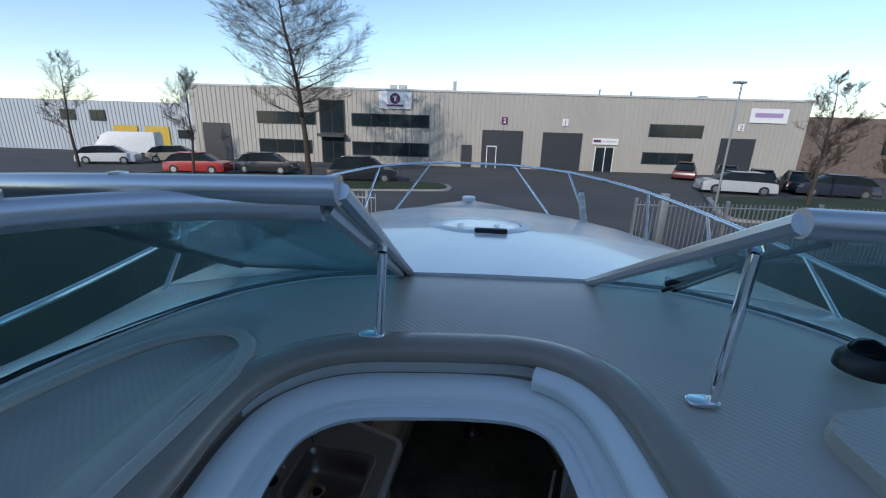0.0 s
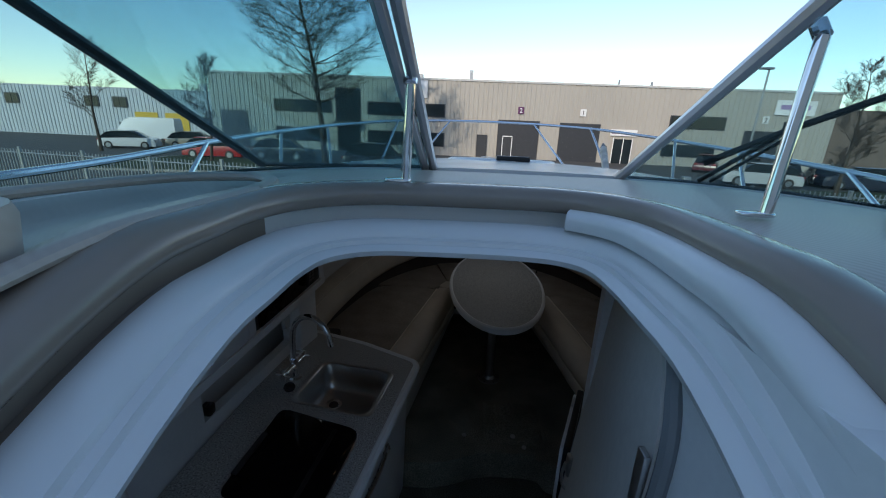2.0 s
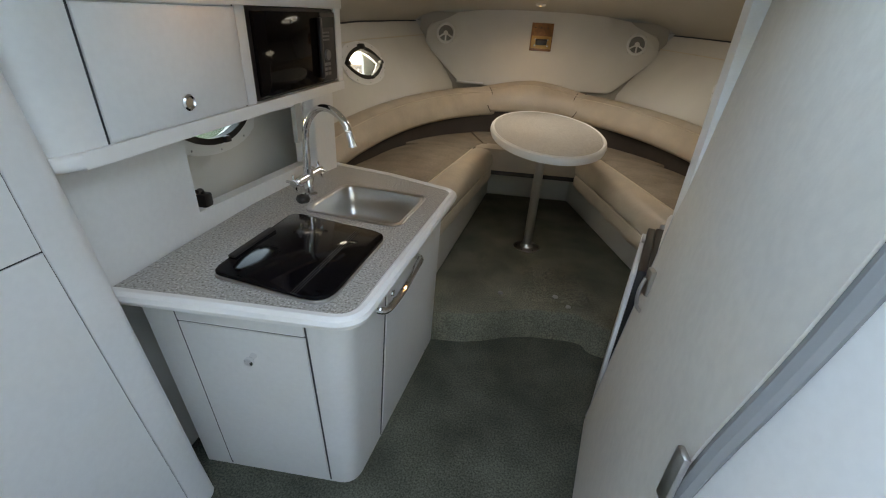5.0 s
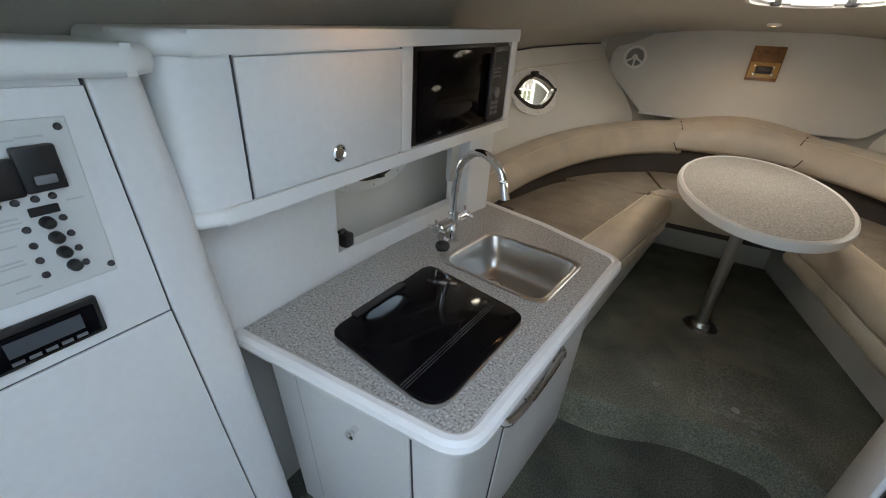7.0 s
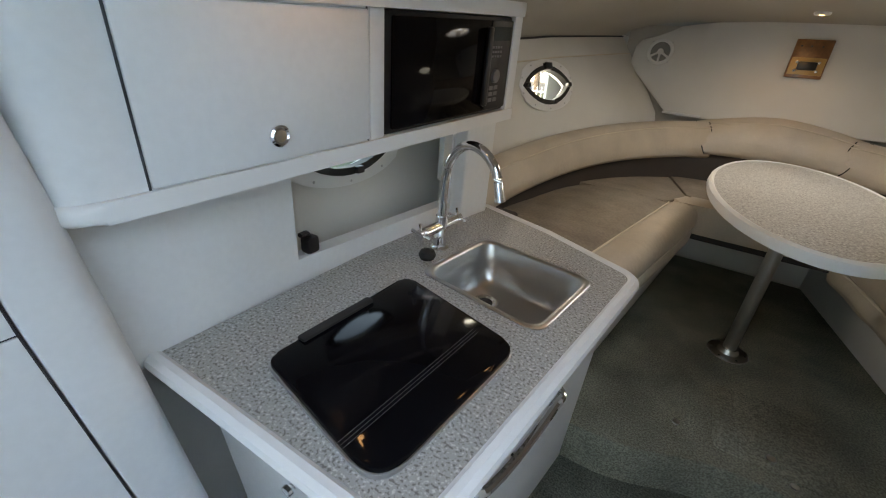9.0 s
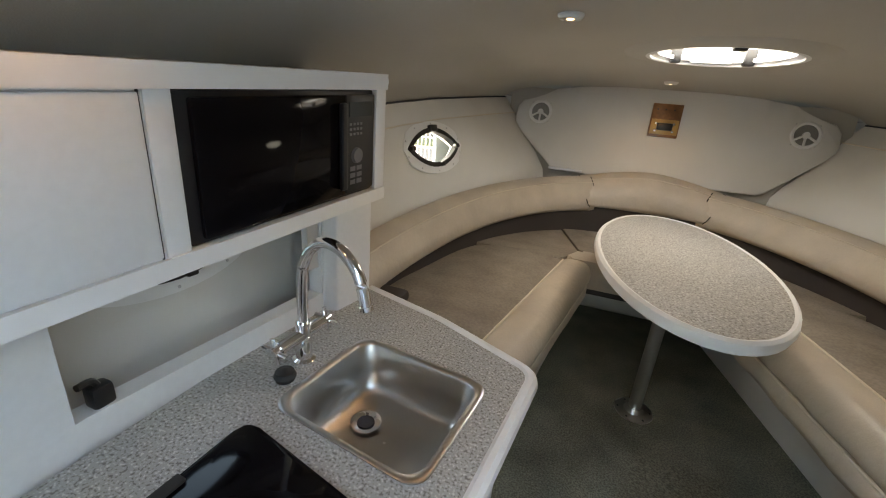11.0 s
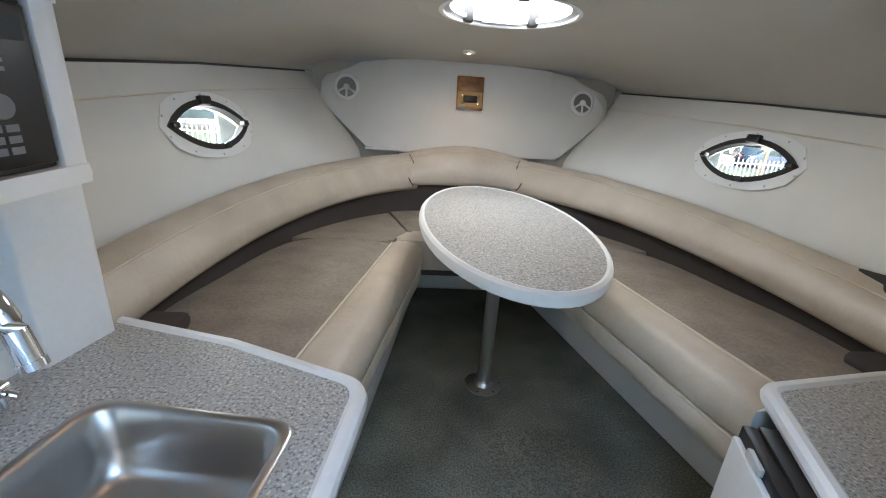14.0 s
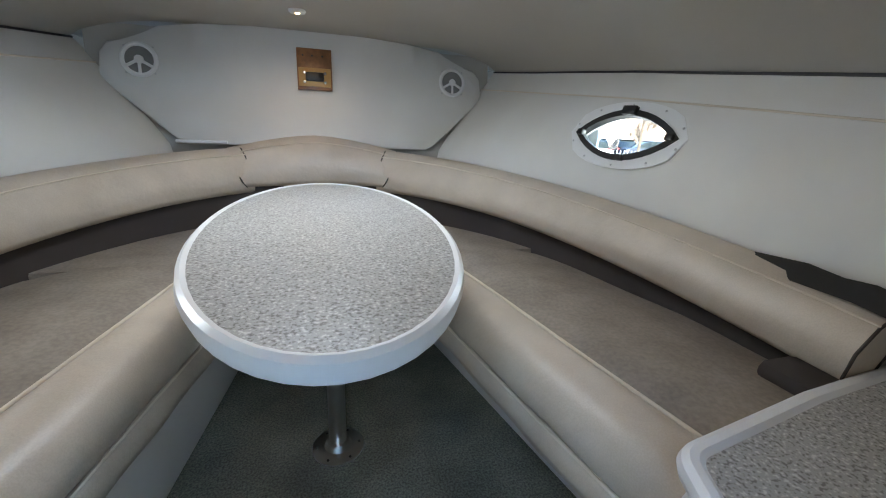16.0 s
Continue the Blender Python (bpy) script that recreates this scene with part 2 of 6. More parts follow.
def join(*bms):
    out = bmesh.new()
    for b in bms:
        me = bpy.data.meshes.new("tmp")
        b.to_mesh(me)
        b.free()
        out.from_mesh(me)
        bpy.data.meshes.remove(me)
    return out


def cut(ob, cutters):
    """Cuts solid shapes out of a mesh for good."""
    for c in cutters:
        me = bpy.data.meshes.new("cutter")
        bmesh.ops.recalc_face_normals(c, faces=c.faces)
        c.to_mesh(me)
        c.free()
        co = new("cutter", me)
        md = ob.modifiers.new("cut", "BOOLEAN")
        md.operation, md.solver, md.object = "DIFFERENCE", "EXACT", co
        bpy.context.view_layer.update()
        res = bpy.data.meshes.new_from_object(ob.evaluated_get(bpy.context.evaluated_depsgraph_get()))
        ob.modifiers.clear()
        old = ob.data
        ob.data = res
        bpy.data.meshes.remove(old)
        bpy.data.objects.remove(co)
        bpy.data.meshes.remove(me)
    return ob


def lerp(rows, v):
    return float(np.interp(v, [r[0] for r in rows], [r[1] for r in rows]))

# ---- cabin shell ----
KEY_GREY = mat("speaker_mesh", (0.22, 0.22, 0.21), 0.6, vary=0.1)
GZ = -0.18          # galley sole; the forward sole is z = 0
HALF = [(-0.3, 1.32), (1.0, 1.30), (1.7, 1.25), (2.32, 1.165), (2.68, 1.045), (3.0, 0.90), (3.45, 0.71), (3.65, 0.61)]
FLARE = [(-0.3, 0.10), (1.6, 0.16), (2.4, 0.30), (2.8, 0.54), (3.2, 0.78), (3.65, 0.9)]
CEIL = [(-0.3, 1.585), (0.5, 1.575), (1.0, 1.57), (1.9, 1.55), (2.4, 1.535), (3.13, 1.49), (3.65, 1.46)]
SEAM = [(-0.3, 1.09), (1.2, 1.09), (1.67, 1.115), (2.6, 1.195), (3.65, 1.26)]


def hull_x(y, z):
    d = z - 0.92
    return lerp(HALF, y) + lerp(FLARE, y) * (d if d > 0 else 0.35 * d)


YS = [-0.22 + i * 0.06 for i in range(64)]
for side, nm in ((-1, "wall_port"), (1, "wall_starboard")):
    rows = []
    for y in YS:
        rows.append([(side * hull_x(y, z), y, z) for z in (-0.25, 0.1, 0.4, 0.6, 0.75, 0.9, 1.0, lerp(SEAM, y) - 0.008, lerp(SEAM, y) + 0.007, lerp(SEAM, y) + 0.102)])
    outer = [[(x + side * 0.05, y, z) for x, y, z in r] for r in rows]
    solid = loft([r + o[::-1] for r, o in zip(rows, outer)], True, True)
    wall = tagged(link(nm, solid, VINYL), "off-white vinyl hull liner with a stitched seam", "wall", kind="structure")

CR = []
for y in YS:
    zw = lerp(SEAM, y) + 0.097
    xw, zc = hull_x(y, zw) + 0.02, lerp(CEIL, y)
    row = []
    for k in range(41):
        u = -1 + k / 20
        row.append((u * xw, y, zw + (zc - zw) * (1 - abs(u) ** 3.2) ** 0.62 + 0.026 * math.sin(y * 5.5 - abs(u) * 7.0) * max(0.0, abs(u) - 0.35) * (1 - abs(u)) * 3))
    CR.append(row)
ceil_low = [r for r in CR]
ceil_high = [[(x, y, z + 0.012) for x, y, z in r] for r in CR]
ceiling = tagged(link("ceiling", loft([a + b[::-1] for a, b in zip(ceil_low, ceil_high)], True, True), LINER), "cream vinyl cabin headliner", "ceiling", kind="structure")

for side in (-1, 1):
    for dz, r, mt in ((0.0, 0.0035, PIPE), (0.1, 0.005, INK)):
        tagged(link("trim", tube([(side * (hull_x(y, lerp(SEAM, y) + dz) - 0.002), y, lerp(SEAM, y) + dz) for y in YS if y > 0.9], r, 5), mt), "stitched seam along the hull liner", "trim", kind="structure")
# windows: pointed ovals in the hull sides
def lens(w, h, n=12, blunt=0.0):
    out = []
    for s in (1, -1):
        for k in range(n):
            u = (-1 + 2 * k / n) * s
            out.append((u * w / 2, s * h / 2 * (1 - abs(u) ** 2.0) ** (0.9 - blunt)))
    return out


def port_frame(side, y, z, w, h):
    """A pose on the hull side: x along the boat, y up, z into the cabin."""
    p = Vector((side * hull_x(y, z), y, z))
    f = Vector((side * hull_x(y + 0.15, z), y + 0.15, z)) - Vector((side * hull_x(y - 0.15, z), y - 0.15, z))
    u = Vector((side * hull_x(y, z + 0.1), y, z + 0.1)) - Vector((side * hull_x(y, z - 0.1), y, z - 0.1))
    f.normalize()
    n = f.cross(u).normalized()
    if n.x * side > 0:
        n, f = -n, -f
    u = n.cross(f).normalized()
    m = Matrix((f, u, n)).transposed().to_4x4()
    m.translation = p
    return m


def plate(outline, inner, z0, z1):
    """A flat ring between two outlines with as many points."""
    n = len(outline)
    return loft([[(x, y, z0) for x, y in inner], [(x, y, z0) for x, y in outline], [(x, y, z1) for x, y in outline], [(x, y, z1) for x, y in inner], [(x, y, z0) for x, y in inner]], True)


PORT_CUTS = []
PORTS = [(-1, 2.51, 1.06), (1, 2.50, 1.05), (-1, 1.14, 0.93)]
hull_port, hull_star = bpy.data.objects["wall_port"], bpy.data.objects["wall_starboard"]
for i, (side, y, z) in enumerate(PORTS):
    m = port_frame(side, y, z, 0.44, 0.18)
    hole = lens(0.42, 0.18)
    PORT_CUTS.append((side, m, hole))
    cut(hull_port if side < 0 else hull_star, [move(loft([[(x, yy, -0.4) for x, yy in hole], [(x, yy, 0.3) for x, yy in hole]], True, True), m)])
    w = thing("window_%d" % (i + 1), "pointed oval porthole with black gasket and screwed white trim ring", "window", m.translation, kind="structure")
    ring_o = [(x * 1.0, yy) for x, yy in lens(0.51, 0.265, blunt=0.45)]
    part("trim_ring", move(plate(ring_o, lens(0.43, 0.19), 0.0, 0.008), m), EDGE, w, "white plastic trim ring")
    part("gasket", move(plate(lens(0.45, 0.20), lens(0.39, 0.154), -0.02, 0.014), m), RUBBER, w, "black rubber gasket")
    pane = part("pane", move(loft([[(x, yy, -0.012) for x, yy in lens(0.395, 0.158)], [(x, yy, -0.008) for x, yy in lens(0.395, 0.158)]], True, True), m), CLEAR, w)
    pane.visible_shadow = False
    for px, py, sx, sy in ((0.0, 0.095, 0.06, 0.034), (0.195, 0.0, 0.03, 0.024), (-0.195, 0.0, 0.03, 0.024), (0.03, -0.088, 0.03, 0.024)):
        part("latch", move(box(px - sx / 2, py - sy / 2, 0.0, px + sx / 2, py + sy / 2, 0.028, 0.005), m), BLACK, w, "black plastic latch")
    for k in range(10):
        a = 2 * math.pi * (k + 0.5) / 10
        part("screw", move(box(0.238 * math.cos(a) - 0.004, 0.120 * math.sin(a) - 0.004, 0.006, 0.238 * math.cos(a) + 0.004, 0.120 * math.sin(a) + 0.004, 0.011, 0.002, 1), m), STEEL, w)

# soles
tagged(link("floor_galley", prism([(-1.3, -0.9), (1.2, -0.9), (1.2, 1.75), (-1.3, 1.75)], GZ - 0.05, GZ), CARPET), "worn dark green-grey carpet on the galley sole", "floor", kind="structure")
edge = [tuple(p) for p in catmull([(-1.2, 1.40), (-0.45, 1.415), (-0.26, 1.44), (-0.08, 1.51), (0.06, 1.54), (0.29, 1.535), (0.43, 1.44), (1.2, 1.38)], 8)]
tagged(link("floor_forward", prism(edge + [(0.95, 3.45), (-0.95, 3.45)], GZ - 0.05, 0.0, 0.025, 3, True), CARPETF), "worn brown-grey carpet on the raised forward sole", "floor", kind="structure")
# joint of the lift-out hatch in the forward sole
hj = thing("floor_hatch", "carpeted lift-out hatch in the cabin sole", "floor hatch", (0.15, 1.75, 0))
part("pull_ring", move(lathe([(0.008, 0.004), (0.016, 0.004), (0.015, 0.009), (0.008, 0.009)], 14), Matrix.Translation((0.16, 1.68, 0))), STEEL, hj, "small steel pull ring")
part("hatch_lid", prism(rounded([(-0.02, 1.62), (0.34, 1.62), (0.34, 2.0), (-0.02, 2.0)], 0.04), -0.01, 0.004, 0.003, 2, True), CARPETF, hj)
for px, py in ((0.22, 1.60), (-0.14, 1.66)):
    lb = thing("lift_button", "small brass lift button in the carpet", "fitting", (px, py, 0))
    part("ring", move(lathe([(0.002, 0.0), (0.014, 0.0), (0.013, 0.006), (0.002, 0.007)], 12), Matrix.Translation((px, py, 0.0))), STEEL, lb)

# aft bulkhead beside the companionway
for nm, x0, x1 in (("bulkhead_port", -1.36, -0.82), ("bulkhead_starboard", 0.40, 1.36)):
    tagged(link(nm, box(x0, -0.27, GZ, x1, -0.22, 1.60), LAM), "white laminate aft bulkhead", "wall", kind="structure")

# forward bulkhead panel, shaped
ptop = [(-0.93, 1.22), (-0.925, 1.30), (-0.89, 1.345), (-0.80, 1.36), (-0.74, 1.385), (-0.68, 1.43), (-0.5, 1.455), (-0.25, 1.468)]
outline = [(-0.64, 0.925), (-0.93, 1.18)] + ptop + [(-x, z) for x, z in ptop[::-1]] + [(0.93, 1.18), (0.64, 0.925), (0.60, 0.905), (-0.60, 0.905)]
fp = thing("forward_bulkhead", "shaped off-white vinyl panel closing the bow", "bulkhead", (0, 3.46, 0.905), kind="structure")


def panel_y(x, z):
    return 3.455 + 0.16 * (z - 0.92) + 0.015 * (x / 0.9) ** 2


bm = prism(outline, 0, 0.02, 0.008, 2)
bmesh.ops.triangulate(bm, faces=[f for f in bm.faces if len(f.verts) > 4])
bmesh.ops.subdivide_edges(bm, edges=[e for e in bm.edges if e.calc_length() > 0.15], cuts=3, use_grid_fill=True)
for v in bm.verts:
    x, z, d = v.co
    v.co = (x, panel_y(x, z) - d, z)
part("panel", bm, VINYL, fp, angle=60)
part("batten", box(-0.645, 3.415, 0.912, -0.42, 3.432, 0.926, 0.003), EDGE, fp, "white batten under the panel")
bm = box(-0.99, 0.0, 0.70, 0.99, 0.02, 1.43)
for v in bm.verts:
    v.co.y += panel_y(v.co.x, v.co.z) + 0.012
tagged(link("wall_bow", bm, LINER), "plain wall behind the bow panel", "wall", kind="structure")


def on_panel(x, z):
    m = Matrix.Rotation(radians(90 - math.degrees(math.atan(0.16))), 4, "X")
    m.translation = (x, panel_y(x, z) - 0.021, z)
    return m


for sx in (-0.765, 0.755):
    m = on_panel(sx, 1.275) @ Matrix.Scale(1.15, 4)
    sp = thing("loudspeaker", "round cream loudspeaker with spoked grille on the bow panel", "speaker", m.translation, group="cabin speakers")
    part("rim", move(lathe([(0.050, 0.0), (0.066, 0.0), (0.068, 0.004), (0.060, 0.010), (0.052, 0.008), (0.050, 0.0)], 28), m), EDGE, sp)
    part("mesh", move(lathe([(0.001, 0.002), (0.051, 0.002), (0.051, 0.004), (0.001, 0.004)], 24), m), KEY_GREY, sp, "grey mesh behind the grille")
    part("tweeter", move(lathe([(0.002, 0.0), (0.017, 0.004), (0.016, 0.012), (0.002, 0.014)], 16), m), EDGE, sp)
    for a in (210, 330, 270):
        aa = radians(a)
        part("spoke", move(tube([(0.012 * math.cos(aa), 0.012 * math.sin(aa), 0.007), (0.054 * math.cos(aa), 0.054 * math.sin(aa), 0.007)], 0.006, 6), m), EDGE, sp)
    for k in range(4):
        aa = radians(45 + 90 * k)
        part("screw", move(lathe([(0.001, 0), (0.004, 0), (0.003, 0.003), (0.001, 0.003)], 8), m @ Matrix.Translation((0.072 * math.cos(aa), 0.072 * math.sin(aa), 0.0))), STEEL, sp)

m = on_panel(0.01, 1.285)
br = thing("tv_bracket", "varnished wooden bracket block with black plug plate", "bracket", m.translation)
part("block", move(box(-0.085, -0.10, 0, 0.085, 0.10, 0.022, 0.003), m), WOOD, br, "dark varnished wooden block")
part("plate", move(box(-0.078, -0.085, 0.022, 0.078, 0.005, 0.03, 0.002), m), mat("brass_plate", (0.50, 0.30, 0.11), 0.4, 0.3, vary=0.15), br, "honey-coloured plate")
part("socket", move(box(-0.045, -0.062, 0.03, 0.045, -0.018, 0.05, 0.008), m), BLACK, br, "black plastic socket")
for px in (-0.05, 0.05):
    for py in (-0.065, -0.02):
        part("screw", move(lathe([(0.001, 0), (0.009, 0), (0.007, 0.005), (0.001, 0.006)], 10), m @ Matrix.Translation((px, py, 0.03))), CHROME, br)
for px in (-0.055, -0.01, 0.04):
    part("screw_hole", move(lathe([(0.001, 0), (0.005, 0), (0.004, 0.002), (0.001, 0.002)], 8), m @ Matrix.Translation((px, 0.065, 0.022))), INK, br)

# ---- settee ----
PORT_FRONT = [(1.40, -0.505), (1.69, -0.45), (1.95, -0.40), (2.46, -0.30), (2.80, -0.235)]
STAR_FRONT = [(1.40, 0.54), (1.5, 0.52), (1.8, 0.465), (2.25, 0.39), (2.80, 0.29)]
base = thing("settee_base", "off-white vinyl-clad base under the U-shaped settee", "settee base", (0, 2.4, 0), kind="structure")
part("base_port", prism([(-1.15, 1.55), (-0.545, 1.55), (-0.27, 3.40), (-0.75, 3.46)], 0, 0.385, 0.02), VINYL, base)
part("base_starboard", prism([(0.80, 1.45), (1.1, 1.45), (0.75, 3.46), (0.40, 3.40)], 0, 0.385, 0.02), VINYL, base)
part("base_bow", prism([(-0.3, 3.30), (0.50, 3.30), (0.5, 3.46), (-0.3, 3.46)], 0, 0.365, 0.02), VINYL, base)
# shelf tops coloured dark to paint the shade below the bolsters
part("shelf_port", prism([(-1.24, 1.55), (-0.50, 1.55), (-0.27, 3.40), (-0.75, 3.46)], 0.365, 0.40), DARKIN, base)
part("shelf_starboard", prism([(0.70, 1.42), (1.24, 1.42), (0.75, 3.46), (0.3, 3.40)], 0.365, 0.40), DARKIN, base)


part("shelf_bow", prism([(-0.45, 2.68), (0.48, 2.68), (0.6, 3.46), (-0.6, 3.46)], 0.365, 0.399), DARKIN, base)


def cushion(pts, z0, z1, r, bevel):
    bm = prism(rounded(pts, r, 5), z0, z1, bevel, 4)
    bmesh.ops.triangulate(bm, faces=[f for f in bm.faces if len(f.verts) > 6])
    return bm


def settee_cushion(front, back_x, side, y0, y1, label):
    c = thing("seat_cushion", label, "cushion", ((front[0][1] + back_x) / 2, (y0 + y1) / 2, 0.40), group="settee cushions")
    fx = lambda y: lerp(front, y)
    roll = 0.155
    ys = [y0 + (y1 - y0) * k / 40 for k in range(41)]
    rows = []
    for y in ys:
        f = fx(y)
        prof = [(0.05, 0.335), (0.012, 0.34), (0.004, 0.365), (0.005, 0.405), (0.012, 0.418), (0.022, 0.423), (0.010, 0.43), (0.0, 0.45), (0.0, 0.485), (0.008, 0.515), (0.024, 0.537), (0.050, 0.551), (0.088, 0.557), (0.122, 0.555), (roll - 0.01, 0.548), (roll, 0.540)]
        rows.append([(f + side * d, y, z + 0.003 * math.sin(23 * y + 40 * z) * (d < 0.03)) for d, z in prof] + [(f + side * roll, y, 0.40)])
    part("front_roll", loft(rows, True, True), SEAT, c, "beige leather front roll with a crease", angle=75)
    rows = []
    for y in ys:
        f = fx(y)
        b = side * (hull_x(y, 0.45) - 0.015)
        a = f + side * roll
        rows.append([(a, y, 0.40), (a, y, 0.539)] + [(a + (b - a) * k / 8, y, 0.539 + 0.022 * math.sin(math.pi * min(1, k / 8 + 0.1)) - 0.02 * (k / 8) ** 3 + 0.004 * math.sin(11 * y + 7 * k)) for k in range(1, 9)] + [(b, y, 0.40)])
    part("seat_panel", loft(rows, True, True), SUEDE, c, "brown suede seat panel, rubbed and stained")
    part("piping", tube([(fx(y) + side * roll, y, 0.545) for y in ys], 0.0045, 6), PIPE, c, "cream piping")
    part("lower_piping", tube([(fx(y) + side * 0.010, y, 0.4215) for y in ys], 0.0045, 6), PIPE, c, "cream piping")
    return c


settee_cushion(PORT_FRONT, -1.0, -1, 1.50, 2.65, "beige leather and brown suede settee cushion behind the galley")
settee_cushion(STAR_FRONT, 1.0, 1, 1.46, 2.65, "beige leather and brown suede settee cushion beside the small counter")
bc = thing("seat_cushion", "beige and brown wedge cushion filling the bow", "cushion", (0, 2.9, 0.40), group="settee cushions")
part("front_roll", cushion([(-0.42, 2.665), (-0.24, 2.665), (0.28, 2.665), (0.45, 2.665), (0.36, 2.83), (-0.34, 2.83)], 0.40, 0.555, 0.03, 0.03), SEAT, bc, "beige leather front roll")
part("seat_panel", cushion([(-0.34, 2.835), (0.36, 2.835), (0.50, 3.36), (-0.5, 3.36)], 0.40, 0.55, 0.03, 0.02), SUEDE, bc, "brown suede seat panel")
part("corner_panel", cushion([(-0.43, 2.665), (-0.35, 2.835), (-0.52, 3.38), (-0.70, 3.16), (-0.80, 2.95), (-0.95, 2.665)], 0.40, 0.545, 0.03, 0.02), SUEDE, bc, "brown suede corner panel")
part("corner_panel", cushion([(0.46, 2.665), (0.95, 2.665), (0.80, 2.95), (0.70, 3.16), (0.52, 3.38), (0.37, 2.835)], 0.40, 0.545, 0.03, 0.02), SUEDE, bc, "brown suede corner panel")


def bolster(line, label):
    """A long back cushion; rows of inboard x, y, bottom z, top z, and outboard direction."""
    c = thing("backrest_bolster", label, "cushion", line[len(line) // 2][0], group="settee back bolsters")
    rows = []
    for lo, hi, out in line:
        lo, hi, out = Vector(lo), Vector(hi), Vector(out)
        d = out.normalized() * 0.10
        h = hi - lo
        rows.append([lo + d * 0.9, lo + d * 0.2, lo + h * 0.12 - d * 0.05, lo + h * 0.5 - d * 0.22, lo + h * 0.85 - d * 0.05, hi + d * 0.25, hi + d * 0.8, hi - h * 0.15 + d * 1.0])
    rows = [[v for v in r] for r in rows]
    part("cushion", loft(rows, True, True), SEAT, c, angle=70)
    for r in (rows[0], rows[-1]):
        part("end_piping", tube(r + [r[0]], 0.0035, 5), DARKIN, c, "dark stitched end seam")
    part("seam", tube([r[4] + Vector((0, 0, 0.004)) for r in rows], 0.003, 5), PIPE, c, "stitched piping")
    return c


BOL = [(1.66, 1.13), (2.0, 1.10), (2.4, 1.02), (2.75, 0.89), (3.02, 0.72), (3.20, 0.54), (3.30, 0.38)]
for side, y0 in ((-1, 1.66), (1, 1.58)):
    line = []
    for p in catmull([(x, y, 0) for y, x in BOL], 5):
        y = p.y if p.y > BOL[0][0] + 0.05 else (y0 if p.y <= BOL[0][0] + 1e-6 else p.y)
        f = (y - 1.66) / 1.64
        zb, zt = 0.585 + 0.105 * f, 0.745 + 0.15 * f
        line.append(((side * (p.x - 0.09), y, zb), (side * (p.x - 0.015 - 0.02 * f), y + 0.05 * f, zt), (side * (1 - 0.6 * f), 0.9 * f * f, 0)))
    bolster(line, "long beige leather backrest bolster along the hull side")
line = []
for k in range(13):
    u = -1 + k / 6
    zt = 0.965 - 0.075 * abs(u) ** 1.6
    line.append(((u * 0.33, 3.31 - 0.05 * u * u, 0.72), (u * 0.43, 3.40 - 0.04 * u * u, zt), (0, 1, 0)))
bolster(line, "short crowned beige leather bolster across the bow")
for side, y in ((-1, 1.75), (1, 1.62)):
    k = thing("seat_belt_pad", "dark brown rolled pad behind the cushion", "pad", (side * (hull_x(y, 0.5) - 0.17), y, 0.545))
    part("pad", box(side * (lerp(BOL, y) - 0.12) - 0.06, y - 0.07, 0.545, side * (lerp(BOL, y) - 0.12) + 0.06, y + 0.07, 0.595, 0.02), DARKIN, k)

# ---- table ----
tb = thing("pedestal_table", "oval speckled-top table with white edge on steel pole", "table", (0.03, 2.28, 0))
TC, TW, TL, TZ = (0.025, 2.265), 0.325, 0.69, 0.79


def oval(w, l, z, n=56):
    return [(TC[0] + w * math.cos(2 * math.pi * k / n), TC[1] + l * math.sin(2 * math.pi * k / n), z) for k in range(n)]


part("top", loft([oval(TW - 0.024, TL - 0.024, TZ - 0.03), oval(TW - 0.022, TL - 0.022, TZ)], True, True), COUNTER, tb, "grey speckled laminate tabletop")
part("edge", loft([oval(TW - 0.024, TL - 0.024, TZ - 0.04), oval(TW - 0.006, TL - 0.006, TZ - 0.037), oval(TW, TL, TZ - 0.02), oval(TW - 0.003, TL - 0.003, TZ - 0.004), oval(TW - 0.012, TL - 0.012, TZ + 0.004), oval(TW - 0.022, TL - 0.022, TZ + 0.001), oval(TW - 0.024, TL - 0.024, TZ - 0.04)], True), EDGE, tb, "rounded white plastic edge")
part("pole", tube([(0.03, 2.28, 0.0), (0.03, 2.28, 0.745)], 0.028, 20), STEEL, tb, "brushed steel pole")
part("base_flange", move(lathe([(0.028, 0.0), (0.085, 0.0), (0.085, 0.006), (0.045, 0.010), (0.036, 0.03), (0.029, 0.03)], 28), Matrix.Translation((0.03, 2.28, 0))), STEEL, tb, "round steel floor flange")
part("under_plate", move(lathe([(0.02, -0.03), (0.06, -0.012), (0.08, -0.006), (0.08, 0.0), (0.02, 0.0)], 20), Matrix.Translation((0.03, 2.28, 0.745))), STEEL, tb)
for k in range(6):
    a = 2 * math.pi * k / 6
    part("screw", move(lathe([(0.001, 0), (0.006, 0), (0.004, 0.003), (0.001, 0.003)], 8), Matrix.Translation((0.03 + 0.07 * math.cos(a), 2.28 + 0.07 * math.sin(a), 0.006))), INK, tb)

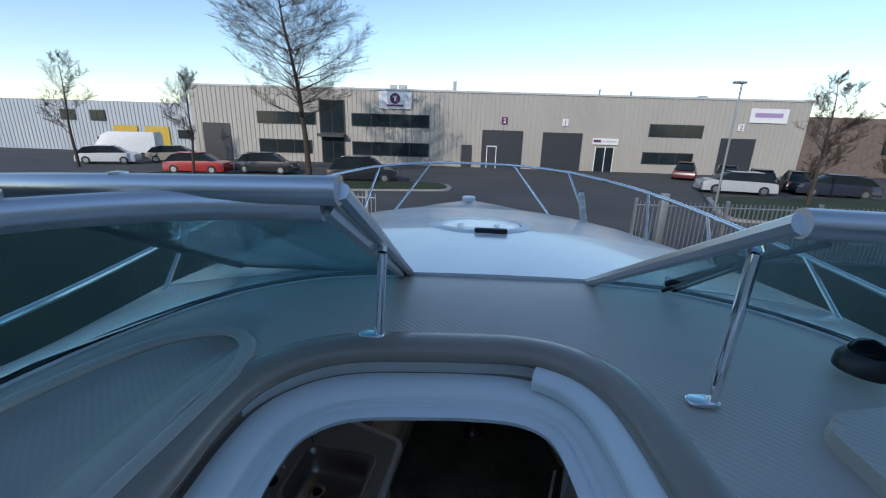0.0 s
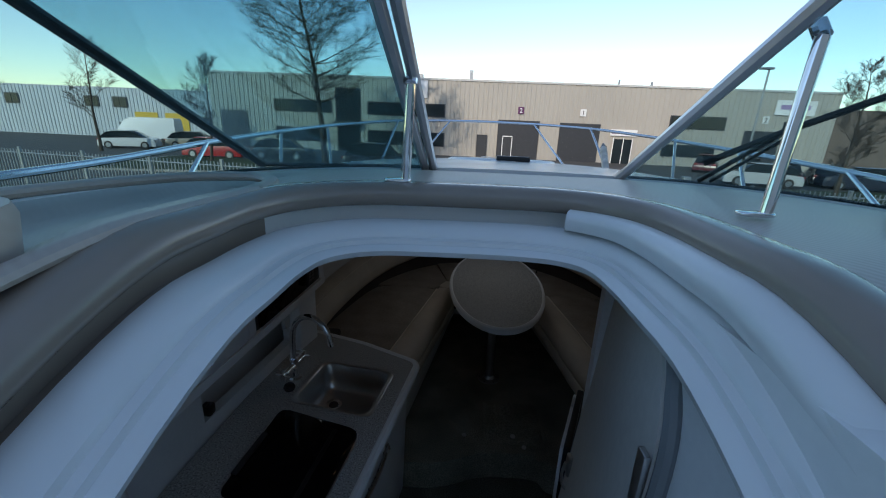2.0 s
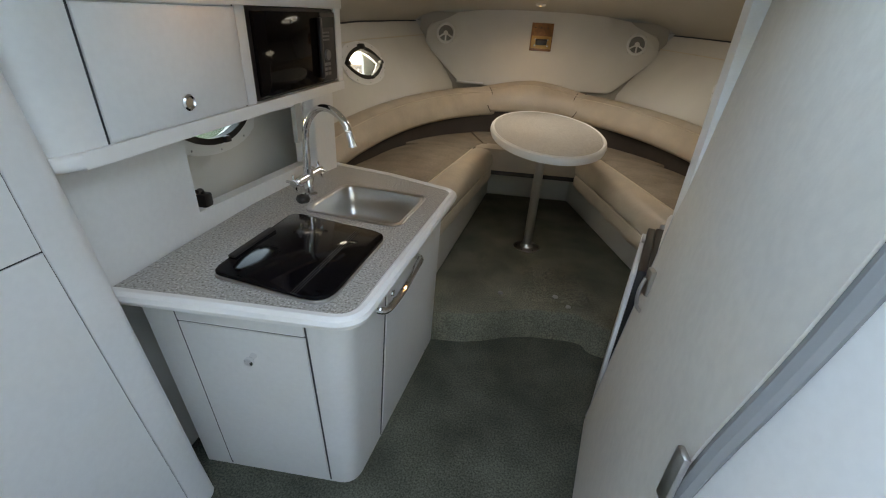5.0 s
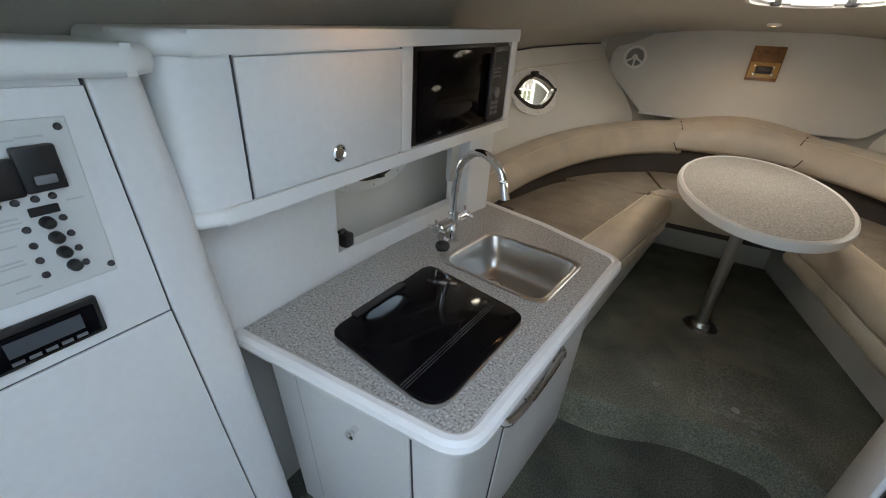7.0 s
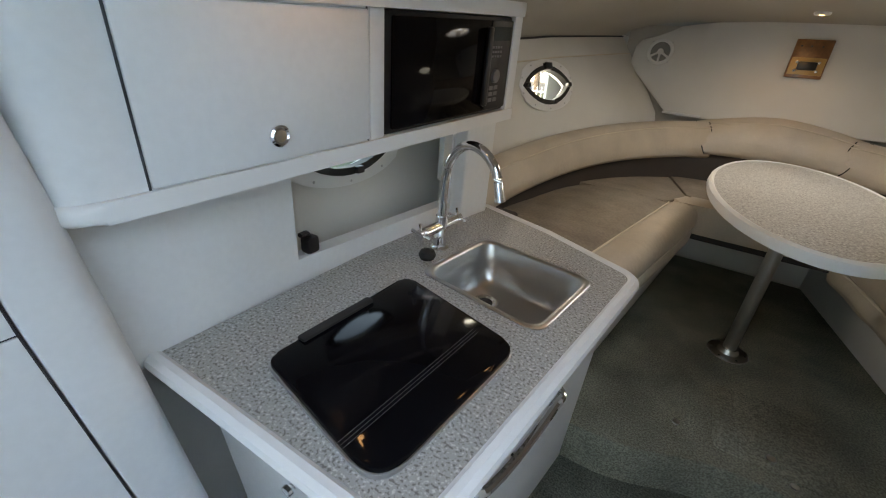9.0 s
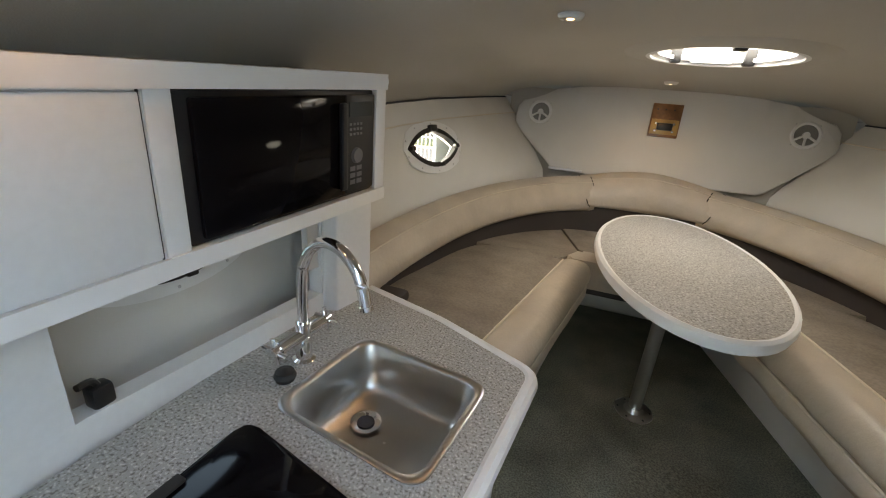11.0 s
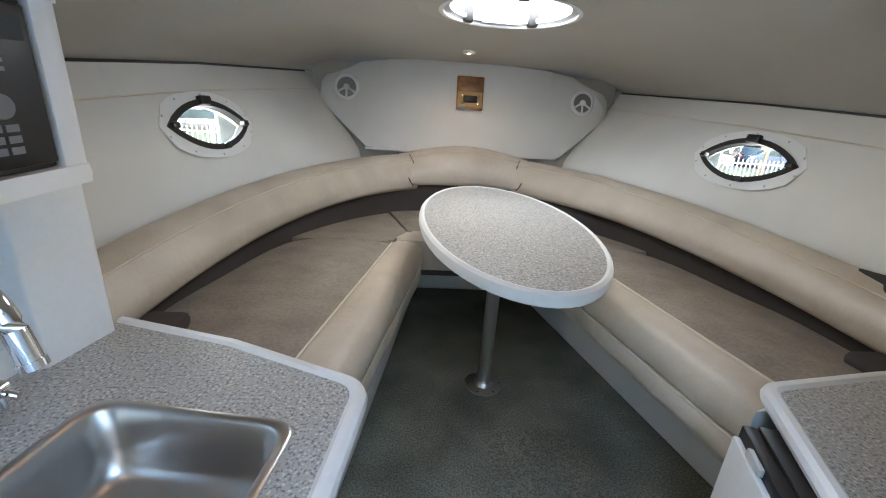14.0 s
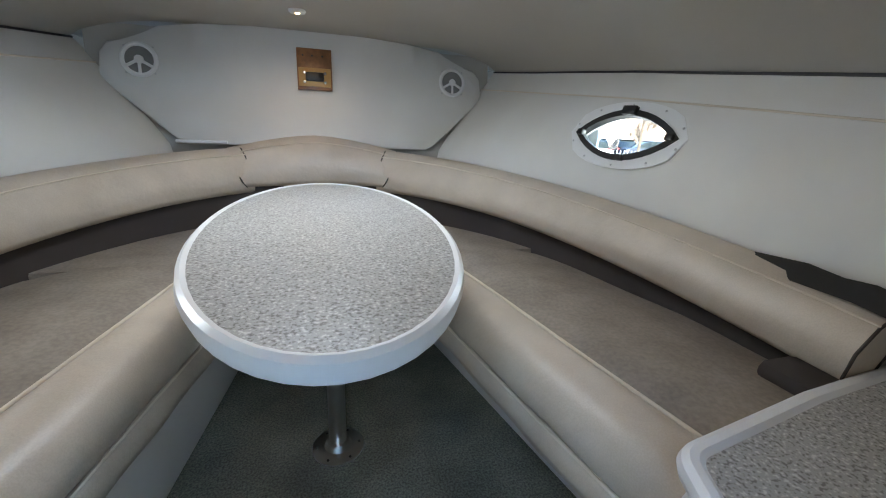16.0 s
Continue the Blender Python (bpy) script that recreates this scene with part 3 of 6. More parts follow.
# dark sheet behind the bolsters, the gap's shade put into its colour
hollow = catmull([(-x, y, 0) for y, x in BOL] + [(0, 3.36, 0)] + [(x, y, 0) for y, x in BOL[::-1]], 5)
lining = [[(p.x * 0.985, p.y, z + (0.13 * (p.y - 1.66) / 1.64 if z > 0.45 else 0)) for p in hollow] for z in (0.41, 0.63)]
tagged(link("seat_back_lining", thicken(loft(lining, False), 0.008), DARKIN), "dark lining with painted-in shade in the hollow behind the bolsters", "lining", kind="structure")
tr = thing("torn_edging", "black frayed edging strip behind the starboard bolster", "edging", (1.16, 1.75, 0.772))
part("strip", loft([[(1.11, y, z0), (1.15, y + 0.004, z1), (1.175, y, z1 + 0.004), (1.18, y, z0)] for y, z0, z1 in ((1.56, 0.732, 0.760), (1.64, 0.742, 0.774), (1.70, 0.742, 0.768), (1.78, 0.742, 0.776), (1.86, 0.742, 0.768), (1.95, 0.752, 0.760))], True, True), RUBBER, tr)

# ---- galley ----
CZ = 0.63
gb = thing("galley_unit", "white laminate galley base cabinet with rounded corner", "cabinet", (-0.85, 1.1, GZ))
BO0 = rounded([(-1.16, 0.59), (-0.61, 0.59), (-0.475, 1.44), (-1.10, 1.66)], [0, 0.07, 0.05, 0])
BO1 = rounded([(-1.16, 0.53), (-0.585, 0.53), (-0.455, 1.44), (-1.10, 1.66)], [0, 0.07, 0.05, 0])
gbody = part("body", loft([[(x, y, GZ) for x, y in BO0], [(x, y, CZ - 0.035) for x, y in BO1]], True, True), LAM, gb)
AFT = Matrix.Translation((0, 0.53, CZ - 0.035)) @ Matrix.Rotation(math.atan(0.06 / 0.775), 4, "X") @ Matrix.Translation((0, 0, -(CZ - 0.035)))
# door facing aft, with its gaps
part("door", move(box(-1.06, -0.006, GZ + 0.03, -0.70, 0.0, CZ - 0.13, 0.002, 1), AFT), LAM, gb, "white cupboard door")
part("drawer_front", move(box(-1.06, -0.006, CZ - 0.125, -0.70, 0.0, CZ - 0.05, 0.002, 1), AFT), LAM, gb)
part("gap", move(box(-0.699, -0.0015, GZ + 0.01, -0.694, 0.001, CZ - 0.04), AFT), INK, gb)
part("gap", move(box(-1.066, -0.0015, GZ + 0.01, -1.061, 0.001, CZ - 0.04), AFT), INK, gb)
part("gap", move(box(-1.06, -0.0015, CZ - 0.13, -0.70, 0.001, CZ - 0.125), AFT), INK, gb)
kn = part("knob", move(lathe([(0.002, 0.0), (0.010, 0.0), (0.008, 0.014), (0.014, 0.020), (0.013, 0.028), (0.002, 0.030)], 16), AFT @ Matrix.Translation((-0.86, -0.006, 0.41)) @ Matrix.Rotation(radians(90), 4, "X")), CHROME, gb, "chrome push knob")
# inboard cupboard door
def flank(y, z, out=0.0):
    """The inboard face of the base cabinet."""
    f = (CZ - 0.035 - z) / (CZ - 0.035 - GZ)
    x0, y0 = -0.585 - 0.025 * f, 0.53 + 0.06 * f
    x1, y1 = -0.455 - 0.02 * f, 1.44
    return x0 + (x1 - x0) * (y - y0) / (y1 - y0) + out
def flank_box(y0, y1, z0, z1, d0, d1):
    return loft([[(flank(y0, z, d0), y0, z), (flank(y1, z, d0), y1, z), (flank(y1, z, d1), y1, z), (flank(y0, z, d1), y0, z)] for z in (z0, z1)], True, True)
part("side_door", flank_box(0.80, 1.30, GZ + 0.03, CZ - 0.06, -0.002, 0.005), LAM, gb, "white cupboard door")
for y0, y1 in ((0.793, 0.798), (1.302, 1.307)):
    part("gap", flank_box(y0, y1, GZ + 0.01, CZ - 0.045, -0.002, 0.0015), INK, gb)
gr = thing("grab_rail", "curved stainless grab rail on the galley front", "rail", (-0.50, 0.80, 0.53))
ra = catmull([(-0.572, 0.655, 0.55), (-0.522, 0.65, 0.535), (-0.505, 0.70, 0.525), (-0.487, 0.80, 0.53), (-0.472, 0.89, 0.55), (-0.47, 0.93, 0.565), (-0.528, 0.935, 0.575)], 6)
part("bar", tube(ra, 0.011, 10), CHROME, gr)
for p in (ra[0], ra[-1]):
    part("foot", move(lathe([(0.002, -0.004), (0.02, -0.004), (0.016, 0.006), (0.002, 0.008)], 14), Matrix.Translation(p) @ Matrix.Rotation(radians(90), 4, "Y")), CHROME, gr)
lk = thing("push_latch", "small chrome push latch on the galley front", "latch", (-0.50, 0.86, 0.50))
part("button", move(lathe([(0.002, 0.0), (0.013, 0.0), (0.011, 0.010), (0.002, 0.011)], 14), Matrix.Translation((-0.546, 0.84, 0.47)) @ Matrix.Rotation(radians(90), 4, "Y")), CHROME, lk)

ct = thing("galley_worktop", "grey speckled laminate worktop with rounded white edge", "worktop", (-0.8, 1.0, CZ - 0.035))
CT = rounded([(-1.16, 0.465), (-0.95, 0.47), (-0.54, 0.475), (-0.415, 1.45), (-0.74, 1.60), (-1.12, 1.715)], [0, 0.3, 0.07, 0.07, 0.3, 0], 8)
SINK = [(-0.945, 1.065), (-0.558, 1.0), (-0.513, 1.34), (-0.90, 1.40)]
top = part("laminate", prism(CT, CZ - 0.034, CZ), COUNTER, ct)
e = rounded(SINK, 0.05)
cen = Vector((sum(p[0] for p in SINK) / 4, sum(p[1] for p in SINK) / 4))
inn = [tuple(cen + (Vector(p) - cen) * 0.94) for p in e]
c = prism(inn, CZ - 0.1, CZ + 0.1)
cut(top, [c])
cut(gbody, [prism(inn, CZ - 0.16, CZ + 0.1)])
n0 = next(i for i, p in enumerate(CT) if abs(p[0] + 1.16) < 0.01)
path3 = [(x, y, CZ - 0.014) for x, y in CT[n0:] + CT[:n0]]
part("edge_trim", tube(path3, 0.021, 10), EDGE, ct, "rounded white plastic edge")

sk = thing("sink", "square stainless steel sink let into the worktop", "sink", (cen.x, cen.y, CZ))


def ring(f, z, r=0.05, push=0.0):
    return [(cen.x + (p[0] - cen.x) * f, cen.y + (p[1] - cen.y) * f, z) for p in rounded(SINK, r)]


part("basin", loft([ring(1.0, CZ + 0.001), ring(1.0, CZ + 0.004), ring(0.985, CZ + 0.006), ring(0.92, CZ + 0.004, 0.055), ring(0.90, CZ - 0.002, 0.06), ring(0.86, CZ - 0.07, 0.065), ring(0.82, CZ - 0.115, 0.07), ring(0.72, CZ - 0.135, 0.08), ring(0.2, CZ - 0.142, 0.08), ring(0.02, CZ - 0.142, 0.08)], True), STEEL, sk, angle=50)
DRX, DRY = -0.80, 1.235
dr = part("drain", move(lathe([(0.001, 0.002), (0.026, 0.002), (0.030, 0.004), (0.040, 0.005), (0.041, 0.001), (0.001, 0.0005)], 24), Matrix.Translation((DRX, DRY, CZ - 0.136))), CHROME, sk, "chrome waste fitting")
part("strainer", move(lathe([(0.001, 0.003), (0.022, 0.003), (0.022, 0.004), (0.001, 0.004)], 18), Matrix.Translation((DRX, DRY, CZ - 0.136))), INK, dr, "dark strainer")

hb = thing("hob_cover", "black glass hob with rounded corners and steel rim", "hob", (-0.77, 0.78, CZ))
HO = [(-0.96, 0.575), (-0.62, 0.505), (-0.577, 0.91), (-0.94, 1.0)]
hr = rounded(HO, [0.03, 0.06, 0.05, 0.03])
hc = Vector((sum(p[0] for p in HO) / 4, sum(p[1] for p in HO) / 4))
part("rim", prism([tuple(hc + (Vector(p) - hc) * 1.015) for p in hr], CZ, CZ + 0.010, 0.003, 2, True), STEEL, hb, "steel rim")
part("glass", prism(hr, CZ + 0.010, CZ + 0.020, 0.004, 2, True), HOB, hb)
part("hinge", move(box(-0.010, -0.10, -0.004, 0.012, 0.10, 0.008, 0.003), Matrix.Translation((-0.945, 0.75, CZ + 0.019)) @ Matrix.Rotation(radians(-4), 4, "Z")), RUBBER, hb)
TRIMG = mat("dark_grey_line", (0.10, 0.10, 0.105), 0.5)
strip = Matrix.Translation((-0.690, 0.718, CZ + 0.0205)) @ Matrix.Rotation(radians(-5), 4, "Z")
for k in range(3):
    part("trim_line", move(box(-0.008 + k * 0.007, -0.20, 0, -0.007 + k * 0.007, 0.185, 0.0006), strip), TRIMG, hb, "thin grey line")

TX, TY = -0.985, 1.235
tp = thing("mixer_tap", "chrome swan-neck mixer tap with cross handles", "tap", (TX, TY, CZ))
part("base", move(lathe([(0.002, 0), (0.030, 0), (0.030, 0.006), (0.021, 0.012), (0.019, 0.07), (0.016, 0.075), (0.002, 0.075)], 20), Matrix.Translation((TX, TY, CZ))), CHROME, tp)
part("body", tube([(TX - 0.012, TY - 0.075, CZ + 0.073), (TX, TY, CZ + 0.078), (TX + 0.012, TY + 0.065, CZ + 0.083)], 0.017, 14), CHROME, tp, "chrome cross body")
sp_ = catmull([(TX, TY, CZ + 0.07), (TX + 0.002, TY, CZ + 0.22), (TX + 0.022, TY - 0.005, CZ + 0.295), (TX + 0.07, TY - 0.015, CZ + 0.342), (TX + 0.128, TY - 0.028, CZ + 0.342), (TX + 0.180, TY - 0.04, CZ + 0.30), (TX + 0.205, TY - 0.045, CZ + 0.225)], 8)
part("spout", tube(sp_, 0.0135, 14), CHROME, tp, "chrome swan-neck spout")
part("nozzle", tube([sp_[-2], sp_[-1] + Vector((0.001, 0, -0.004))], 0.0155, 14), CHROME, tp)
part("collar", tube([(TX, TY, CZ + 0.075), (TX, TY, CZ + 0.112)], 0.019, 14), CHROME, tp)
for py, pz in ((TY - 0.088, CZ + 0.072), (TY + 0.078, CZ + 0.084)):
    px = TX + (py - TY) * 0.16
    part("cross_handle", join(tube([(px - 0.034, py, pz + 0.006), (px + 0.034, py, pz - 0.006)], 0.0055, 8), tube([(px + 0.006, py, pz - 0.034), (px - 0.006, py, pz + 0.034)], 0.0055, 8), tube([(px, py - 0.012, pz), (px, py + 0.012, pz)], 0.014, 12)), CHROME, tp)
pl = thing("sink_plug", "black rubber plug resting behind the sink", "plug", (-0.975, 1.165, CZ))
part("plug", move(lathe([(0.002, 0), (0.022, 0), (0.027, 0.012), (0.022, 0.024), (0.008, 0.028), (0.002, 0.032)], 16), Matrix.Translation((-0.975, 1.15, CZ))), RUBBER, pl)

# upstand wall with the long niche, and the post before the settee
nw = tagged(link("galley_upstand", prism([(-1.205, 0.36), (-1.16, 0.36), (-1.165, 0.85), (-1.08, 1.64), (-1.125, 1.66), (-1.21, 0.85)], CZ - 0.02, 1.02), LAM), "white laminate wall behind the worktop with a long opening", "wall", kind="structure")
cut(nw, [prism([(-1.3, 0.83), (-0.9, 0.83), (-0.9, 1.47), (-1.3, 1.47)], 0.69, 0.94)])
tagged(link("galley_post", prism(rounded([(-1.10, 1.47), (-1.055, 1.49), (-1.025, 1.645), (-1.24, 1.715), (-1.24, 1.66), (-1.13, 1.63)], 0.012), CZ - 0.02, 1.03), LAM), "white upright between galley and settee", "post", kind="structure")
fl = thing("grey_flap", "grey-white hanging strap bracket in the niche", "bracket", (-1.10, 1.37, 0.8))
part("strap", prism([(-1.12, 1.41), (-1.10, 1.41), (-1.09, 1.445), (-1.11, 1.445)], 0.79, 1.0, 0.003), GREYP, fl)

# wall cupboard with the microwave
CB0, CB1 = 0.965, 1.272
uc = thing("wall_cupboard", "white laminate wall cupboard with rounded corners and one flap door", "cabinet", (-1.1, 1.0, CB0))
FA = Vector((-1.062, 0.475)); FB = Vector((-0.945, 1.53))
ud = (FB - FA).normalized(); un = Vector((ud.y, -ud.x))
def at_face(s, off=0.0):
    p = FA + ud * s + un * off
    return p
L = (FB - FA).length
def face_box(s0, s1, z0, z1, d0, d1, bevel=0.003):
    a, b, c_, d = at_face(s0, d0), at_face(s1, d0), at_face(s1, d1), at_face(s0, d1)
    bm = prism([tuple(a), tuple(b), tuple(c_), tuple(d)], z0, z1)
    if bevel:
        bmesh.ops.bevel(bm, geom=bm.edges[:], offset=bevel, segments=2, affect="EDGES", profile=0.5)
    return bm
body_out = rounded([tuple(at_face(-0.11, -0.30)), tuple(at_face(-0.11, 0.0)), tuple(at_face(0.465, 0.0)), tuple(at_face(0.465, -0.30))], [0, 0.09, 0, 0], 8)
part("body", prism(body_out, CB0 + 0.02, CB1 - 0.02), LAM, uc)
part("top_cap", prism(rounded([tuple(at_face(-0.125, -0.31)), tuple(at_face(-0.125, 0.012)), tuple(at_face(L + 0.03, 0.012)), tuple(at_face(L + 0.03, -0.30))], [0, 0.10, 0.012, 0], 8), CB1 - 0.022, CB1 + 0.016, 0.016, 4), EDGE, uc, "rounded white top moulding")
part("bottom_cap", prism(rounded([tuple(at_face(-0.12, -0.31)), tuple(at_face(-0.12, 0.010)), tuple(at_face(L + 0.03, 0.010)), tuple(at_face(L + 0.03, -0.30))], [0, 0.10, 0.012, 0], 8), CB0 - 0.012, CB0 + 0.022, 0.014, 4), EDGE, uc, "rounded white bottom moulding")
part("door", face_box(0.022, 0.457, CB0 + 0.026, CB1 - 0.026, 0.0, 0.008, 0.003), LAM, uc, "white flap door")
part("gap", face_box(0.0185, 0.022, CB0 + 0.022, CB1 - 0.022, 0.0, 0.002, 0), INK, uc)
part("gap", face_box(0.457, 0.4605, CB0 + 0.022, CB1 - 0.022, 0.0, 0.002, 0), INK, uc)
part("stile", face_box(0.465, 0.507, CB0 + 0.02, CB1 - 0.02, -0.25, 0.003), LAM, uc)
part("end_stile", face_box(L - 0.022, L + 0.022, CB0 + 0.02, CB1 - 0.02, -0.28, 0.006), EDGE, uc)
part("back", face_box(0.46, L, CB0 + 0.02, CB1 - 0.02, -0.30, -0.285, 0), LAM, uc)
rotf = math.atan2(un.y, un.x)
def face_pose(s, z, off=0.008):
    p = at_face(s, off)
    return Matrix.Translation((p.x, p.y, z)) @ Matrix.Rotation(rotf, 4, "Z") @ Matrix.Rotation(radians(90), 4, "Z") @ Matrix.Rotation(radians(90), 4, "X")
def push_knob(parent, m):
    k = part("knob", move(lathe([(0.012, 0.0), (0.020, 0.0), (0.020, 0.005), (0.016, 0.008), (0.012, 0.004), (0.012, 0.0)], 20), m), CHROME, parent, "round chrome push latch")
    part("button", move(lathe([(0.001, 0.001), (0.0125, 0.001), (0.011, 0.006), (0.001, 0.007)], 16), m), STEEL, k)
push_knob(uc, face_pose(0.238, 1.035))
# stowage of the microwave
mw = thing("microwave", "black built-in microwave oven with glass door and key pad", "microwave", tuple(at_face(0.74, -0.1)) + (CB0 + 0.022,))
MS0, MS1 = 0.51, L - 0.026
part("case", face_box(MS0, MS1, CB0 + 0.024, CB1 - 0.024, -0.25, -0.004, 0.004), BLACK, mw)
part("door", face_box(MS0 + 0.02, MS0 + 0.40, CB0 + 0.034, CB1 - 0.034, -0.004, 0.010, 0.005), HOB, mw, "black glass door")
part("handle", face_box(MS0 + 0.372, MS0 + 0.392, CB0 + 0.05, CB1 - 0.05, 0.010, 0.026, 0.006), BLACK, mw)
part("control_panel", face_box(MS0 + 0.405, MS1 - 0.008, CB0 + 0.034, CB1 - 0.034, -0.004, 0.008, 0.003), BLACK, mw)
part("display", face_box(MS0 + 0.415, MS1 - 0.02, CB1 - 0.085, CB1 - 0.05, 0.008, 0.0095, 0), mat("dark_display", (0.05, 0.06, 0.06), 0.15), mw)
KEY = mat("grey_key", (0.16, 0.16, 0.17), 0.5)
for r in range(3):
    for k in range(4):
        part("key", face_box(MS0 + 0.416 + k * 0.0135, MS0 + 0.424 + k * 0.0135, CB1 - 0.105 - r * 0.012, CB1 - 0.099 - r * 0.012, 0.008, 0.0096, 0), KEY, mw)
part("dial", move(lathe([(0.001, 0), (0.020, 0), (0.018, 0.008), (0.001, 0.009)], 18), face_pose(MS0 + 0.442, CB0 + 0.128, 0.008)), KEY, mw)
for r in range(3):
    for k in range(2):
        part("key", face_box(MS0 + 0.418 + k * 0.026, MS0 + 0.438 + k * 0.026, CB0 + 0.056 + r * 0.017, CB0 + 0.067 + r * 0.017, 0.008, 0.0096, 0), KEY, mw)

# the cupboard climbs a little towards the bow
for ob in list(uc.children_recursive) + list(mw.children_recursive):
    for v in ob.data.vertices:
        v.co.z += 0.055 * (v.co.y - 0.5)

# ---- electrical tower ----
tw = thing("electrical_tower", "tall white laminate locker with electrical panel and rounded post", "cabinet", (-1.25, 0.0, GZ))
EDGE_Y = [(-0.18, 0.465), (0.134, 0.43), (0.83, 0.362), (1.215, 0.338)]
POST_Y = [(-0.18, 0.57), (-0.06, 0.554), (0.575, 0.491), (0.936, 0.457), (1.215, 0.42)]
ZT = [GZ - 0.005, 0.0, 0.3, 0.6, 0.83, 1.0, 1.215]
part("body", loft([[(-1.36, -0.22, z), (-1.105, -0.22, z), (-1.105, lerp(EDGE_Y, z) - 0.004, z), (-1.36, lerp(EDGE_Y, z) - 0.004, z)] for z in ZT], True, True), LAM, tw)
part("post", loft([[(x, y, z) for x, y in rounded([(-1.27, lerp(EDGE_Y, z)), (-1.100, lerp(EDGE_Y, z)), (-1.100, lerp(POST_Y, z)), (-1.27, lerp(POST_Y, z))], [0, 0.006, 0.05, 0], 6)] for z in ZT], True, True), LAM, tw, "rounded white corner post")
part("top_cap", prism(rounded([(-1.36, -0.22), (-1.085, -0.22), (-1.085, 0.445), (-1.36, 0.445)], [0, 0, 0.06, 0], 8), 1.215, 1.258, 0.018, 4), EDGE, tw, "rounded white top moulding")
def tower_leaf(y0, z0, z1):
    zs = [z0, (z0 + z1) / 2, z1]
    return loft([[(-1.105, y0, z), (-1.097, y0, z), (-1.097, lerp(EDGE_Y, z) - 0.0045, z), (-1.105, lerp(EDGE_Y, z) - 0.0045, z)] for z in zs], True, True)
part("upper_panel", tower_leaf(-0.20, 0.8292, 1.205), LAM, tw)
part("door", tower_leaf(0.012, GZ + 0.12, 0.8248), LAM, tw, "white locker door")
part("aft_stile", box(-1.105, -0.20, GZ + 0.12, -1.097, 0.008, 0.822, 0.002, 1), LAM, tw)
push_knob(tw, Matrix.Translation((-1.097, 0.051, 0.749)) @ Matrix.Rotation(radians(90), 4, "Z") @ Matrix.Rotation(radians(90), 4, "X"))
part("gap", loft([[(-1.1045, lerp(EDGE_Y, z) - 0.0045, z), (-1.1005, lerp(EDGE_Y, z) - 0.0045, z), (-1.1005, lerp(EDGE_Y, z) - 0.001, z), (-1.1045, lerp(EDGE_Y, z) - 0.001, z)] for z in ZT], True, True), INK, tw)
part("gap", box(-1.1045, -0.20, 0.8248, -1.1005, 0.36, 0.8292), INK, tw)
part("gap", box(-1.1045, 0.008, GZ, -1.1005, 0.014, 0.822), INK, tw)
part("kick_board", box(-1.1045, -0.2, GZ, -1.100, 0.44, GZ + 0.118), CARPET, tw, "carpeted kick board")

ep = thing("breaker_panel", "grey electrical control panel with switches, sockets and meter", "switch panel", (-1.097, 0.1, 0.95))
PX = -1.0965
part("plate", box(PX, -0.10, 0.94, PX + 0.003, 0.302, 1.17, 0.001, 1), mat("light_grey_plate", (0.62, 0.62, 0.60), 0.4, vary=0.03), ep)
part("meter", box(PX + 0.003, 0.115, 1.083, PX + 0.008, 0.170, 1.112, 0.002, 1), mat("meter_face", (0.75, 0.78, 0.80), 0.2), ep, "white meter face")
part("main_switch", box(PX + 0.003, 0.197, 1.079, PX + 0.013, 0.235, 1.128, 0.003), BLACK, ep, "black main switch")
part("main_switch", box(PX + 0.003, 0.234, 1.082, PX + 0.016, 0.278, 1.14, 0.003), BLACK, ep, "black main switch")
part("toggle_cover", box(PX + 0.016, 0.245, 1.092, PX + 0.019, 0.268, 1.104, 0.002), KEY, ep)
for k, yy in enumerate((0.244, 0.247, 0.249, 0.254)):
    b_ = part("breaker_button", move(lathe([(0.001, 0.0), (0.0085, 0.0), (0.008, 0.010), (0.006, 0.013), (0.001, 0.014)], 14), Matrix.Translation((PX + 0.003, yy, 1.039 - k * 0.023)) @ Matrix.Rotation(radians(90), 4, "Y")), BLACK, ep, "black breaker button")
part("indicator", box(PX + 0.003, 0.23, 1.050, PX + 0.007, 0.262, 1.062, 0.001, 1), BLACK, ep)
part("key_switch", move(lathe([(0.001, 0.0), (0.008, 0.0), (0.007, 0.008), (0.001, 0.009)], 14), Matrix.Translation((PX + 0.003, 0.146, 1.048)) @ Matrix.Rotation(radians(90), 4, "Y")), CHROME, ep, "chrome selector knob")
for yy, zz in ((0.291, 1.158), (0.296, 0.953), (0.12, 0.953), (0.205, 1.072), (0.222, 1.072), (0.242, 1.072), (0.26, 1.072), (0.262, 1.04), (0.264, 1.016), (0.266, 0.992), (0.268, 0.968), (0.222, 1.035), (0.222, 1.012), (0.222, 0.99), (0.222, 0.968), (0.03, 0.975), (0.05, 0.96)):
    part("stud", move(lathe([(0.001, 0.0), (0.005, 0.0), (0.004, 0.004), (0.001, 0.005)], 8), Matrix.Translation((PX + 0.003, yy, zz)) @ Matrix.Rotation(radians(90), 4, "Y")), INK, ep)
